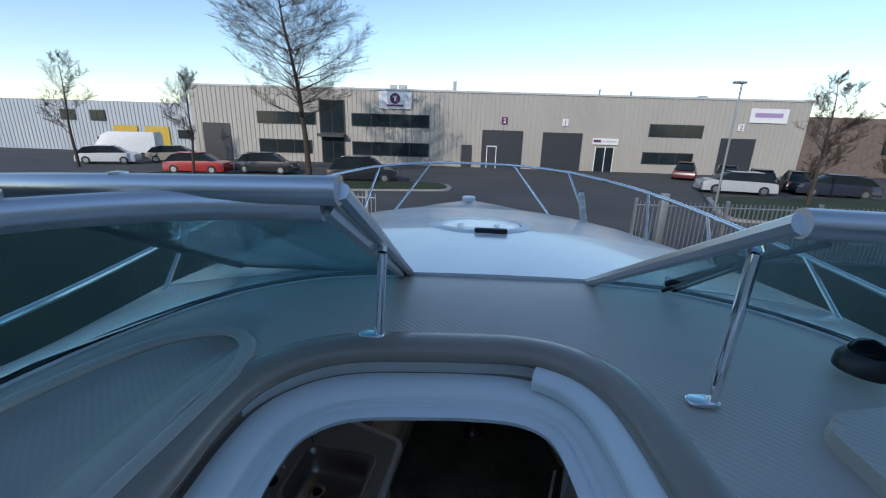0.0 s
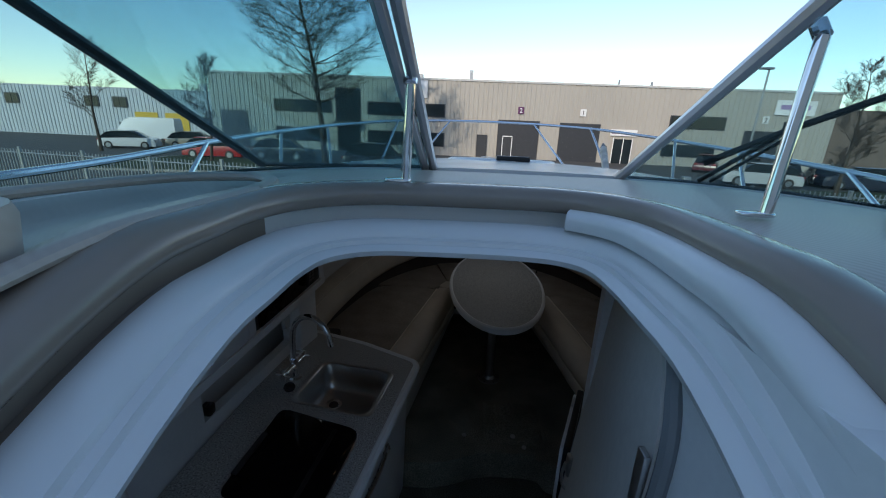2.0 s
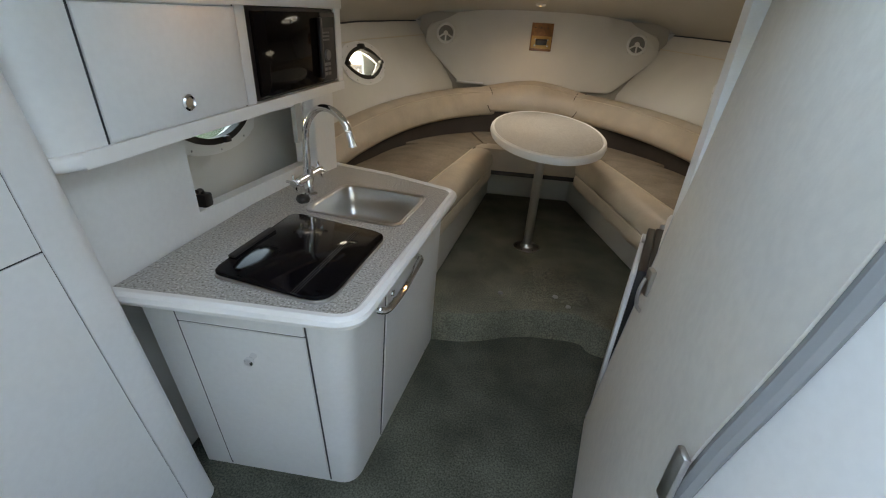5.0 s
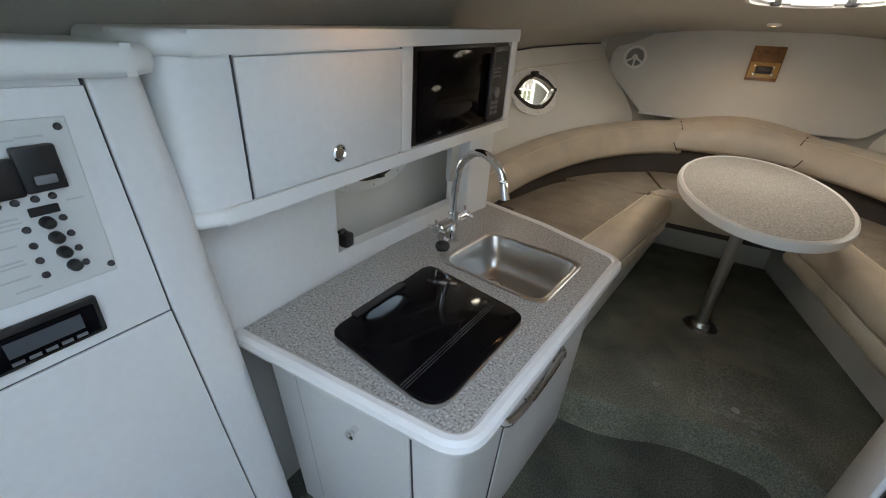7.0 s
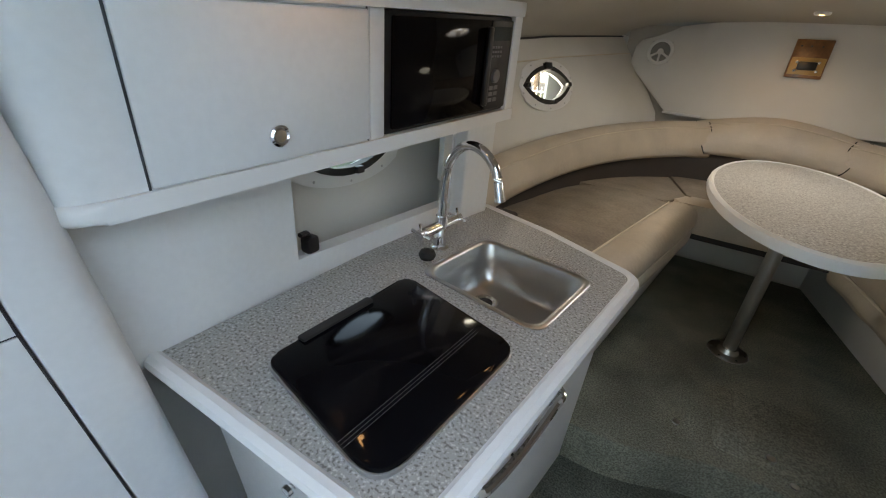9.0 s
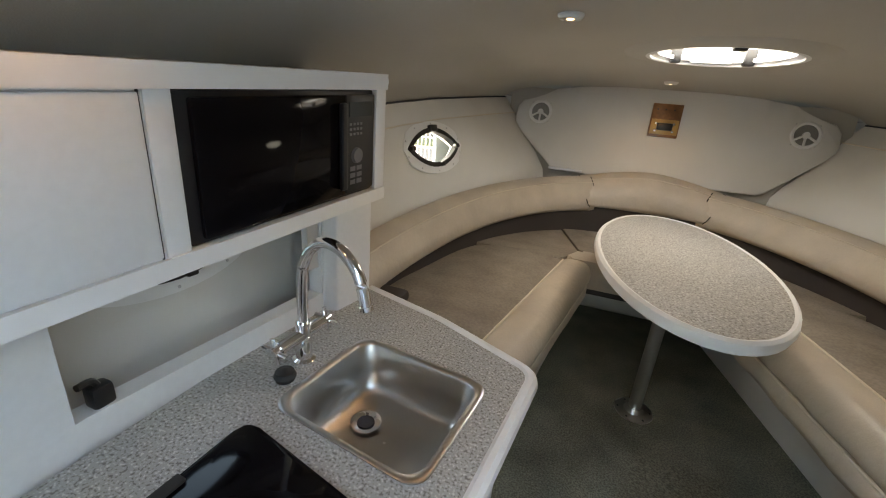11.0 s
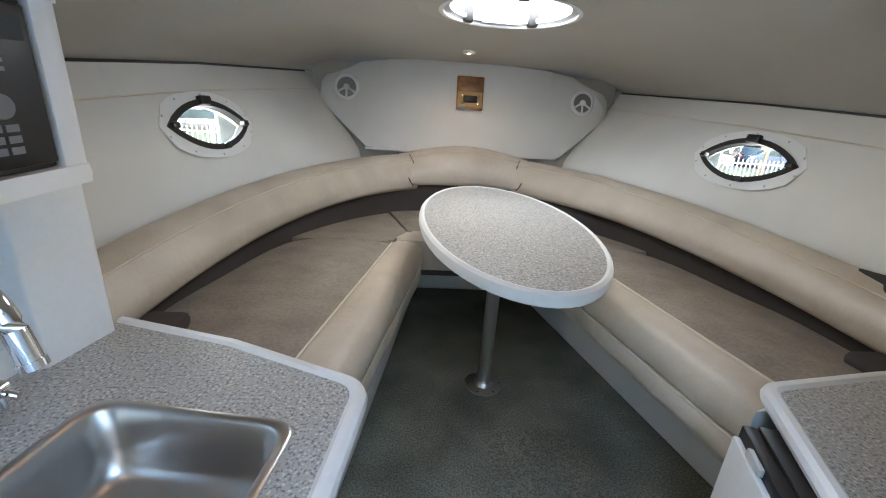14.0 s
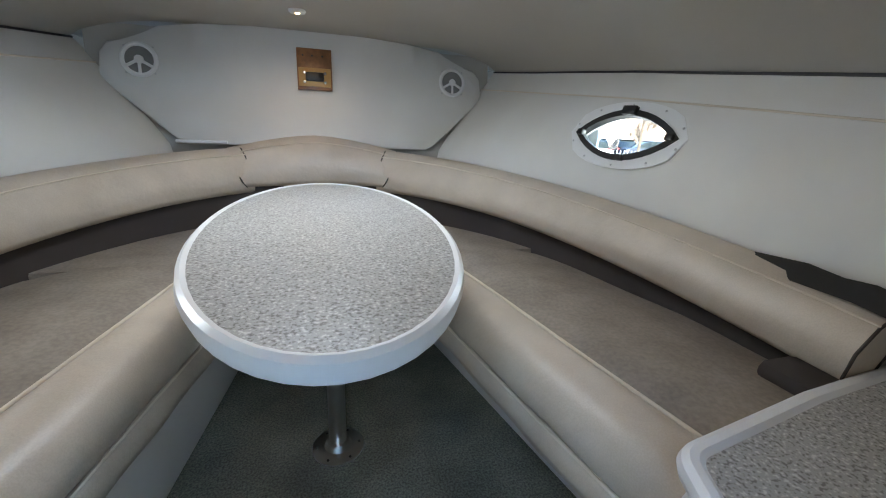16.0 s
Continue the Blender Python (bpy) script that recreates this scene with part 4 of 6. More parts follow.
for k, (yy, zz, w) in enumerate(((0.21, 1.136, 0.025), (0.235, 1.147, 0.02), (0.26, 1.149, 0.028), (0.282, 1.062, 0.02), (0.206, 1.052, 0.026), (0.206, 1.046, 0.03), (0.204, 1.04, 0.026), (0.19, 1.018, 0.034), (0.196, 0.997, 0.022), (0.196, 0.991, 0.026), (0.192, 0.973, 0.03), (0.20, 0.955, 0.026), (0.11, 1.14, 0.05), (0.105, 1.132, 0.06), (0.168, 1.055, 0.016), (0.122, 1.04, 0.016), (0.07, 0.985, 0.03), (0.09, 0.97, 0.022))):
    part("label_bar", box(PX + 0.003, yy - w / 2, zz - 0.0012, PX + 0.0036, yy + w / 2, zz + 0.0012), GREYP, ep, "small printed label")

st = thing("car_stereo", "black car stereo with round silver knob", "stereo", (-1.097, 0.15, 0.85))
part("bezel", box(PX, 0.076, 0.852, PX + 0.012, 0.262, 0.915, 0.004), BLACK, st)
part("face", box(PX + 0.012, 0.085, 0.860, PX + 0.018, 0.254, 0.907, 0.003), HOB, st)
part("volume_knob", move(lathe([(0.001, 0.0), (0.017, 0.0), (0.017, 0.008), (0.013, 0.016), (0.001, 0.017)], 20), Matrix.Translation((PX + 0.018, 0.121, 0.882)) @ Matrix.Rotation(radians(90), 4, "Y")), CHROME, st, "silver volume knob")
part("display", box(PX + 0.018, 0.15, 0.876, PX + 0.0186, 0.235, 0.900), mat("stereo_display", (0.06, 0.07, 0.08), 0.2), st)
for k in range(5):
    part("button", box(PX + 0.018, 0.15 + k * 0.018, 0.864, PX + 0.0195, 0.163 + k * 0.018, 0.869), KEY, st)

for top_level in (tw, ep, st):
    for ob in top_level.children_recursive:
        ob.data.transform(Matrix.Translation((0.035, -0.06, 0.005)))

# ---- head compartment and starboard counter ----
def head_x(y, z):
    return 0.15 + 0.28 * max(0.0, y - 0.17) + 0.085 * (z - 1.4)
rows = []
for y in (-0.3, 0.0, 0.17, 0.35, 0.55, 0.75, 0.95, 0.985):
    rows.append([(head_x(y, z), y, z) for z in (GZ, 0.3, 0.8, 1.2, 1.59)] + [(head_x(y, z) + 0.045, y, z) for z in (1.59, 1.2, 0.8, 0.3, GZ)])
tagged(link("wall_head", loft(rows, True, True), LAM), "white moulded wall of the toilet compartment", "wall", kind="structure")
tagged(link("wall_head_forward", prism([(0.30, 0.945), (1.30, 0.945), (1.30, 0.985), (0.30, 0.985)], GZ, 1.56), LAM), "white forward wall of the toilet compartment", "wall", kind="structure")
hd = thing("door_1", "tall narrow white-grained toilet door with rounded top", "door", (0.2, 0.5, GZ), kind="structure")
def on_head(pts, d0, d1):
    bm = bmesh.new()
    a = [bm.verts.new((head_x(y, z) - d0, y, z)) for y, z in pts]
    b = [bm.verts.new((head_x(y, z) - d1, y, z)) for y, z in pts]
    bm.faces.new(a); bm.faces.new(b[::-1])
    for i in range(len(pts)):
        bm.faces.new((a[i], b[i], b[(i + 1) % len(pts)], a[(i + 1) % len(pts)]))
    return bm
DC = [tuple(p)[:2] for p in catmull([(0.205, -0.12, 0), (0.20, 0.3, 0), (0.185, 0.62, 0), (0.145, 0.95, 0), (0.13, 1.18, 0), (0.14, 1.36, 0), (0.185, 1.455, 0), (0.27, 1.49, 0), (0.45, 1.51, 0), (0.97, 1.535, 0)], 5)]
part("leaf", on_head(DC + [(0.97, -0.12)], 0.003, 0.022), DOORW, hd, "off-white wood-grain door leaf")
part("seal", tube([(head_x(y, z) - 0.008, y - 0.012, z + 0.006) for y, z in DC], 0.014, 8, up=(1, 0, 0)), GREYSEAL, hd, "grey rubber edge seal")
part("edge_strip", tube([(head_x(0.975, z) - 0.014, 0.975, z) for z in (-0.10, 0.5, 1.0, 1.5)], 0.010, 6), ALU, hd, "aluminium edge strip")
for zz in (1.30, 0.66):
    h = part("hinge", move(box(-0.012, -0.014, -0.055, 0.0, 0.014, 0.055, 0.004), Matrix.Translation((head_x(0.145, zz) - 0.024, 0.142 if zz > 1 else 0.175, zz))), STEEL, hd, "steel butt hinge")
la = part("latch", move(box(-0.02, -0.02, -0.045, 0.0, 0.02, 0.045, 0.008), Matrix.Translation((head_x(0.88, 0.60) - 0.02, 0.88, 0.60))), STEEL, hd, "steel lever latch")
part("lever", tube(catmull([(head_x(0.88, 0.6) - 0.045, 0.875, 0.615), (head_x(0.88, 0.6) - 0.055, 0.87, 0.57), (head_x(0.88, 0.6) - 0.05, 0.865, 0.52), (head_x(0.88, 0.6) - 0.03, 0.86, 0.50)], 5), 0.006, 8), STEEL, la)
sw = thing("switch_plate", "white switch plate on the companionway wall", "switch", (0.08, -0.2, 0.75))
part("plate", on_head(rounded([(-0.26, 0.72), (-0.14, 0.72), (-0.14, 0.86), (-0.26, 0.86)], 0.02), 0.0, 0.008), EDGE, sw)
part("rocker", on_head([(-0.22, 0.76), (-0.18, 0.76), (-0.18, 0.82), (-0.22, 0.82)], 0.008, 0.016), GREYP, sw)

fr = thing("refrigerator", "small built-in refrigerator with white door and black frame", "refrigerator", (0.5, 1.2, GZ))
FRA, FRB = Vector((0.29, 1.0)), Vector((0.455, 1.43))
fu = (FRB - FRA).normalized(); fn = Vector((-fu.y, fu.x))
def fr_box(s0, s1, d0, d1, z0, z1, bev=0.003):
    pts = [tuple(FRA + fu * s0 + fn * d0), tuple(FRA + fu * s1 + fn * d0), tuple(FRA + fu * s1 + fn * d1), tuple(FRA + fu * s0 + fn * d1)]
    bm = prism(pts, z0, z1)
    if bev:
        bmesh.ops.bevel(bm, geom=bm.edges[:], offset=bev, segments=2, affect="EDGES", profile=0.5)
    return bm
part("case", fr_box(-0.02, 0.43, -0.42, 0.0, GZ, 0.575), BLACK, fr)
part("frame", fr_box(0.0, 0.43, 0.0, 0.03, GZ + 0.02, 0.57, 0.005), BLACK, fr, "black plastic door frame")
part("door", fr_box(0.012, 0.418, 0.03, 0.045, GZ + 0.035, 0.545, 0.004), LAM, fr, "white door panel")
part("latch", fr_box(0.30, 0.36, 0.03, 0.042, 0.548, 0.566, 0.003), GREYP, fr)
sc = thing("side_counter", "small grey speckled counter with rounded white edge", "worktop", (0.7, 1.25, 0.575))
SC = rounded([(0.32, 0.99), (1.22, 0.99), (1.20, 1.57), (0.90, 1.545), (0.535, 1.49)], [0, 0, 0, 0.2, 0.06], 8)
part("laminate", prism(SC, 0.575, 0.607), COUNTER, sc)
part("edge_trim", tube([(x, y, 0.594) for x, y in SC[2:] + SC[:1]], 0.021, 10), EDGE, sc, "rounded white plastic edge")
part("side", prism([(0.475, 1.445), (0.55, 1.475), (1.2, 1.54), (1.2, 1.48)], GZ, 0.575), LAM, sc, "white end panel")

pf = thing("pump_fitting", "small black hose fitting in the galley niche", "fitting", (-1.2, 0.87, 0.69))
part("body", box(-1.20, 0.865, 0.688, -1.165, 0.905, 0.735, 0.008), BLACK, pf)
part("spout", tube(catmull([(-1.182, 0.885, 0.73), (-1.182, 0.875, 0.747), (-1.177, 0.85, 0.75)], 4), 0.007, 8), BLACK, pf)

# ---- hatch and lamps in the headliner ----
HC = Vector((0.0, 2.40, 1.535))
hole = [(HC.x + 0.258 * math.cos(a), HC.y + 0.242 * math.sin(a)) for a in [2 * math.pi * k / 40 for k in range(40)]]
cut(ceiling, [prism(hole, 1.4, 1.72)])


def circ(r, z, n=40, k=0.95):
    r *= 1.12
    return [(HC.x + r * math.cos(2 * math.pi * i / n), HC.y + r * k * math.sin(2 * math.pi * i / n), z - 0.02 * r * k * math.sin(2 * math.pi * i / n)) for i in range(n)]


hz = lerp(CEIL, HC.y)
dh = thing("deck_hatch", "round deck hatch with white frame in the headliner", "hatch", (HC.x, HC.y, hz))
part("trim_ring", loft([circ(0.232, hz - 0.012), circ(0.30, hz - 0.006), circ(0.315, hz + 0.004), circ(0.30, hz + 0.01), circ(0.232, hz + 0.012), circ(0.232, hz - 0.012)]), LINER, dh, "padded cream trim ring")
part("frame_ring", loft([circ(0.232, hz - 0.012), circ(0.245, hz + 0.082), circ(0.235, hz + 0.082), circ(0.218, hz - 0.012), circ(0.232, hz - 0.012)]), EDGE, dh, "white ring frame")
part("inner_ring", loft([circ(0.219, hz - 0.004), circ(0.196, hz + 0.002), circ(0.196, hz + 0.016), circ(0.219, hz + 0.018), circ(0.219, hz - 0.004)]), ALU, dh)
lid = part("lid", loft([circ(0.24, hz + 0.076), circ(0.24, hz + 0.084)], True, True), FROST, dh, "milky acrylic lid")
lid.visible_shadow = False
for a in (55, 125, 270):
    aa = radians(a)
    p = Vector((HC.x + 0.23 * math.cos(aa), HC.y + 0.218 * math.sin(aa), hz - 0.005))
    part("latch", box(p.x - 0.02, p.y - 0.02, p.z - 0.01, p.x + 0.02, p.y + 0.02, p.z + 0.05, 0.006), BLACK, dh, "black latch")
part("cross_bar", box(HC.x - 0.075, HC.y + 0.175, hz - 0.012, HC.x + 0.075, HC.y + 0.192, hz + 0.006, 0.004), GREYP, dh)

LAMPS = [(-0.05, 3.17), (0.57, 1.82), (-0.51, 1.80), (-0.51, 1.36), (-0.91, 0.76)]
for x, y in LAMPS:
    zw = lerp(SEAM, y) + 0.097
    u = abs(x) / (hull_x(y, zw) + 0.02)
    z = zw + (lerp(CEIL, y) - zw) * (1 - u ** 3.2) ** 0.62
    d = thing("ceiling_lamp", "small round white downlight, lit warm", "lamp", (x, y, z), group="cabin downlights")
    part("bezel", move(lathe([(0.020, -0.012), (0.030, -0.012), (0.036, -0.004), (0.036, 0.004), (0.020, 0.004), (0.020, -0.012)], 20), Matrix.Translation((x, y, z))), EDGE, d, "white bezel")
    part("bulb", move(lathe([(0.001, -0.0125), (0.0195, -0.0115), (0.0195, -0.004), (0.001, -0.004)], 14), Matrix.Translation((x, y, z))), WARM, d, "glowing warm bulb")
    ld = bpy.data.lights.new("downlight", "SPOT")
    ld.energy, ld.color, ld.shadow_soft_size, ld.spot_size, ld.spot_blend = 0.05, (1.0, 0.62, 0.34), 0.02, radians(140), 0.8
    lo = new("downlight", ld)
    lo.matrix_world = look((x, y, z - 0.03), (x, y + 0.001, 0))

# ---- deck, dash and companionway ----
# windscreen base and top lines (port half, mirrored)
WBASE = [(0.375, 1.225, 1.66), (0.70, 1.17, 1.655), (1.00, 0.95, 1.645), (1.20, 0.50, 1.635), (1.29, -0.2, 1.625), (1.32, -1.0, 1.62)]
WTOP = [(0.385, 0.325, 2.11), (0.65, 0.30, 2.105), (0.90, 0.15, 2.095), (1.08, -0.15, 2.085), (1.17, -0.6, 2.07), (1.20, -1.1, 2.06)]

# the U-shaped opening: inner edge at s, from aft port round to aft starboard
UIN = [(-0.57, -0.60), (-0.545, -0.30), (-0.53, 0.0), (-0.525, 0.20), (-0.525, 0.34), (-0.50, 0.44), (-0.41, 0.505), (-0.24, 0.525), (-0.08, 0.53), (0.02, 0.515), (0.078, 0.465), (0.098, 0.36), (0.103, 0.20), (0.11, -0.05), (0.12, -0.30), (0.14, -0.60)]
UI = [Vector((p[0], p[1], 0)) for p in catmull([(x, y, 0) for x, y in UIN], 5)]


def normal_out(P):
    out = []
    for i in range(len(P)):
        d = (P[min(i + 1, len(P) - 1)] - P[max(i - 1, 0)]).normalized()
        out.append(Vector((-d.y, d.x, 0)))
    return out


UN = normal_out(UI)


def sag(y):
    """The frame dips on its way aft."""
    return -0.65 * max(0.0, 0.15 - y) ** 1.6


def offs(d, z):
    return [p + n * d + Vector((0, 0, z + sag(p.y))) for p, n in zip(UI, UN)]


uo = [p + n * (0.135 + 0.7 * max(0.0, 0.1 - p.y)) for p, n in zip(UI, UN)]
cut(ceiling, [prism([(uo[0].x - 0.05, -0.9)] + [(p.x, p.y) for p in uo] + [(uo[-1].x + 0.05, -0.9)], 0.9, 1.75)])
cw = thing("companionway_frame", "white moulded frame round the companionway with a stepped lip", "frame", (-0.23, 0.45, 1.55), kind="structure")
part("frame", loft([offs(0.0, 1.532), offs(-0.004, 1.545), offs(0.008, 1.556), offs(0.020, 1.556), offs(0.023, 1.566), offs(0.038, 1.568), offs(0.041, 1.580), offs(0.085, 1.602), offs(0.105, 1.600), offs(0.105, 1.532), offs(0.0, 1.532)], False), GEL, cw, angle=50)
sl = thing("sliding_door", "white curved companionway sliding door, pushed open to starboard", "door", (0.1, 0.2, 1.6))
i0 = next(i for i, p in enumerate(UI) if p.x > 0.01 and p.y < 0.52 and i > len(UI) // 2)
part("door_edge", loft([[v for v in offs(d, z)[i0:]] for d, z in ((0.06, 1.605), (0.052, 1.63), (0.065, 1.648), (0.115, 1.650), (0.12, 1.61), (0.06, 1.605))], False), GEL, sl, angle=60)
part("door_panel", loft([[v for v in offs(d, z)[i0 + 14:]] for d, z in ((0.09, 1.605), (0.10, 1.05), (0.115, 1.05), (0.105, 1.605))], False), GEL, sl)

# outer lip and coaming
lipc = []
for i, (p, n) in enumerate(zip(UI, UN)):
    lipc.append(0.125 + 0.03 * max(0, min(1, (p.x + 0.1) / 0.3)))
def lip(d, z):
    return [p + n * (c + d) + Vector((0, 0, z + sag(p.y))) for p, n, c in zip(UI, UN, lipc)]
cm = thing("dash_moulding", "taupe gelcoat dash with glossy rounded lip and moulded tray", "dash", (0, 0.9, 1.66), kind="structure")
part("lip", loft([lip(0.0, 1.632), lip(-0.015, 1.633), lip(-0.030, 1.640), lip(-0.038, 1.655), lip(-0.03, 1.678), lip(-0.005, 1.690), lip(0.035, 1.690), lip(0.055, 1.684)], False), LIP, cm, "glossy taupe lip", angle=70)
rise = [lip(0.004, 1.585), lip(0.004, 1.634)]
part("ledge", loft([offs(0.10, 1.588), lip(0.02, 1.588)], False), LIP, cm)
fw = [i for i, p in enumerate(UI) if p.y > 0.40]
part("track", loft([[r[i] for i in fw] for r in rise], False), EDGE, cm, "cream sliding-hatch track under the lip")
part("coaming", loft([[r[i] for i in range(0, fw[0] + 1)] for r in rise], False), LIP, cm)
part("coaming", loft([[r[i] for i in range(fw[-1], len(UI))] for r in rise], False), LIP, cm)
# dash surface from the lip out to the windscreen base
base_pts = [Vector(p) for p in catmull(WBASE, 8)]
full = [Vector((-p.x, p.y, p.z)) for p in base_pts[::-1]] + base_pts
def resample(P, n):
    ds = [0.0]
    for a, b in zip(P, P[1:]):
        ds.append(ds[-1] + (b - a).length)
    out = []
    for k in range(n):
        s = ds[-1] * k / (n - 1)
        i = max(j for j in range(len(ds)) if ds[j] <= s + 1e-9)
        i = min(i, len(P) - 2)
        out.append(P[i].lerp(P[i + 1], (s - ds[i]) / max(1e-9, ds[i + 1] - ds[i])))
    return out
NB = 90
inner_l, outer_l = resample(lip(0.055, 1.684), NB), resample(full, NB)
grid = []
for f in [k / 14 for k in range(15)]:
    row = []
    for i, (a, b) in enumerate(zip(inner_l, outer_l)):
        p = a.lerp(b, f)
        tray = 0.0
        if p.x < -0.72 and p.y < 0.75:
            tray = -0.045 * min(1, max(0, (f - 0.12) * 6)) * min(1, max(0, (0.86 - f) * 6)) * min(1, (0.75 - p.y) * 8)
        p.z += 0.012 * math.sin(math.pi * f) + tray
        row.append(p)
    grid.append(row)
part("dash_top", loft(grid, False), DASH, cm, "matt taupe dash top", angle=60)

for rim in ([(-0.66, 0.45), (-0.70, 0.60), (-0.80, 0.655), (-0.95, 0.56), (-1.06, 0.30), (-1.13, -0.05), (-1.16, -0.5)], [(-0.66, 0.45), (-0.68, 0.2), (-0.71, -0.1), (-0.76, -0.5)]):
    part("tray_rim", tube([(p.x, p.y, 1.684 + 0.6 * sag(p.y) * max(0.0, 1 - (abs(p.x) - 0.68) / 0.45)) for p in catmull([(x, y, 0) for x, y in rim], 6)], 0.020, 10, flat=0.6), DASH, cm, "raised rim of the moulded tray")
# windscreens
def windscreen(side, label):
    w = thing("windscreen", label, "windscreen", (side * 0.8, 0.6, 1.66), group="windscreen")
    B = [Vector((side * p.x, p.y, p.z)) for p in catmull(WBASE, 6)]
    Tt = [Vector((side * p.x, p.y, p.z)) for p in catmull(WTOP, 6)]
    g = part("glass", thicken(loft([B, [a.lerp(b, 0.5) + Vector((side * 0.012, 0.01, 0)) for a, b in zip(B, Tt)], Tt], False), 0.005), WGLASS, w, "green-tinted glass")
    g.visible_shadow = False
    part("top_rail", tube(Tt, 0.026, 12), ALU, w, "satin aluminium top rail")
    part("end_frame", tube([B[0], Tt[0]], 0.016, 8, flat=1.2), ALU, w, "satin aluminium end frame")
    part("gasket", tube([p + Vector((0, 0, 0.004)) for p in B], 0.012, 8), RUBBER, w, "black rubber base gasket")
    part("base_trim", tube([p + Vector((-side * 0.012, -0.022, 0.0)) for p in B], 0.009, 6), EDGE, w, "thin white base trim")
    for k in (4, 10, 16, 22):
        p = Tt[k] + Vector((0, 0, 0.028))
        part("snap_stud", box(p.x - 0.008, p.y - 0.008, p.z - 0.006, p.x + 0.008, p.y + 0.008, p.z + 0.012, 0.003), STEEL, w)
    return w
windscreen(-1, "curved green-tinted port windscreen with satin aluminium frame")
windscreen(1, "curved green-tinted starboard windscreen with satin aluminium frame")
# centre pane, swung open over the port screen
op = thing("windscreen_door", "centre windscreen pane swung open against the port screen", "windscreen", (-0.7, 0.9, 1.66))
oc = [(-0.345, 1.235, 1.67), (-1.10, 1.33, 1.64), (-1.21, 0.45, 2.10), (-0.352, 0.30, 2.14)]
bm = bmesh.new()
bm.faces.new([bm.verts.new(p) for p in oc])
g = part("glass", thicken(bm, 0.005), WGLASS, op, "green-tinted glass")
g.visible_shadow = False
part("side_frame", tube([oc[1], oc[2]], 0.018, 8), BLACK, op, "dark bronze frame")
part("hinge_frame", tube([oc[3], oc[0]], 0.016, 8), ALU, op, "satin aluminium frame")
part("bottom_frame", tube([oc[0], oc[1]], 0.010, 6), BLACK, op)
part("top_frame", tube(catmull([oc[2], (-0.8, 0.345, 2.125), oc[3]], 8), 0.024, 12), ALU, op, "satin aluminium top frame")
for f in (0.2, 0.55):
    p = Vector(oc[2]).lerp(Vector(oc[3]), f) + Vector((0, -0.03, 0.02))
    part("clip", box(p.x - 0.012, p.y - 0.012, p.z - 0.012, p.x + 0.012, p.y + 0.012, p.z + 0.012, 0.003), STEEL, op)
for a, b in (((-0.364, 0.66, 1.69), (-0.352, 0.655, 1.93)), ((0.398, 0.435, 1.69), (0.428, 0.46, 2.02))):
    s = thing("windscreen_strut", "chrome tube strut bracing the windscreen", "strut", a, group="windscreen struts")
    part("tube", tube([a, b], 0.0125, 14), CHROME, s)
    part("foot", move(prism(rounded([(-0.035, -0.018), (0.035, -0.018), (0.035, 0.018), (-0.035, 0.018)], 0.017), 0, 0.008, 0.003), Matrix.Translation((a[0] - 0.02, a[1], a[2]))), CHROME, s)
    part("head", tube([b, (b[0], b[1] + 0.02, b[2] + 0.025)], 0.015, 10), CHROME, s)
wp = thing("wiper", "black windscreen wiper standing off the starboard glass", "wiper", (0.8, 0.9, 1.68))
part("arm", tube([(0.62, 1.12, 1.68), (0.74, 0.93, 1.86)], 0.008, 8), BLACK, wp)
part("arm", tube([(0.66, 1.12, 1.68), (0.76, 0.93, 1.85)], 0.006, 8), BLACK, wp)
part("blade", tube([(0.56, 1.0, 1.75), (0.74, 0.93, 1.86), (0.90, 0.82, 1.96)], 0.010, 8), RUBBER, wp)
part("knob", move(lathe([(0.002, -0.02), (0.02, -0.02), (0.02, 0.02), (0.002, 0.02)], 12), Matrix.Translation((0.745, 0.925, 1.865))), BLACK, wp)
cp = thing("compass", "black dome compass on the dash before the windscreen", "compass", (0.87, 0.60, 1.69))
part("housing", move(lathe([(0.002, 0), (0.062, 0), (0.060, 0.03), (0.045, 0.05), (0.002, 0.052)], 24), Matrix.Translation((0.87, 0.60, 1.69))), BLACK, cp)
part("dome", move(lathe([(0.046, 0.03), (0.042, 0.055), (0.028, 0.075), (0.001, 0.085)], 20), Matrix.Translation((0.87, 0.60, 1.69))), HOB, cp, "dark glass dome")
hp = thing("helm_pod", "raised grey moulded helm pod on the dash", "helm pod", (0.75, 0.3, 1.68))
part("pod", prism(rounded([(0.50, -0.55), (1.16, -0.55), (1.08, 0.50), (0.56, 0.38)], 0.10, 8), 1.60, 1.712, 0.03, 5, True), DASH, hp)
cu = thing("cup_holder", "grey moulded cup holder in the port tray", "cup holder", (-0.83, -0.02, 1.635))
part("ring", move(lathe([(0.045, 0.0), (0.075, 0.0), (0.082, 0.06), (0.078, 0.072), (0.055, 0.072), (0.05, 0.05), (0.045, 0.0)], 28), Matrix.Translation((-0.83, -0.02, 1.635)) @ Matrix.Scale(1.3, 4)), DASH, cu)
gb2 = thing("dash_rail", "chrome grab handle on the dash edge", "rail", (0.27, -0.15, 1.69))
part("bar", tube(catmull([(0.235, -0.12, 1.69), (0.24, -0.13, 1.72), (0.27, -0.19, 1.73), (0.31, -0.30, 1.73), (0.32, -0.32, 1.69)], 6), 0.011, 10), CHROME, gb2)

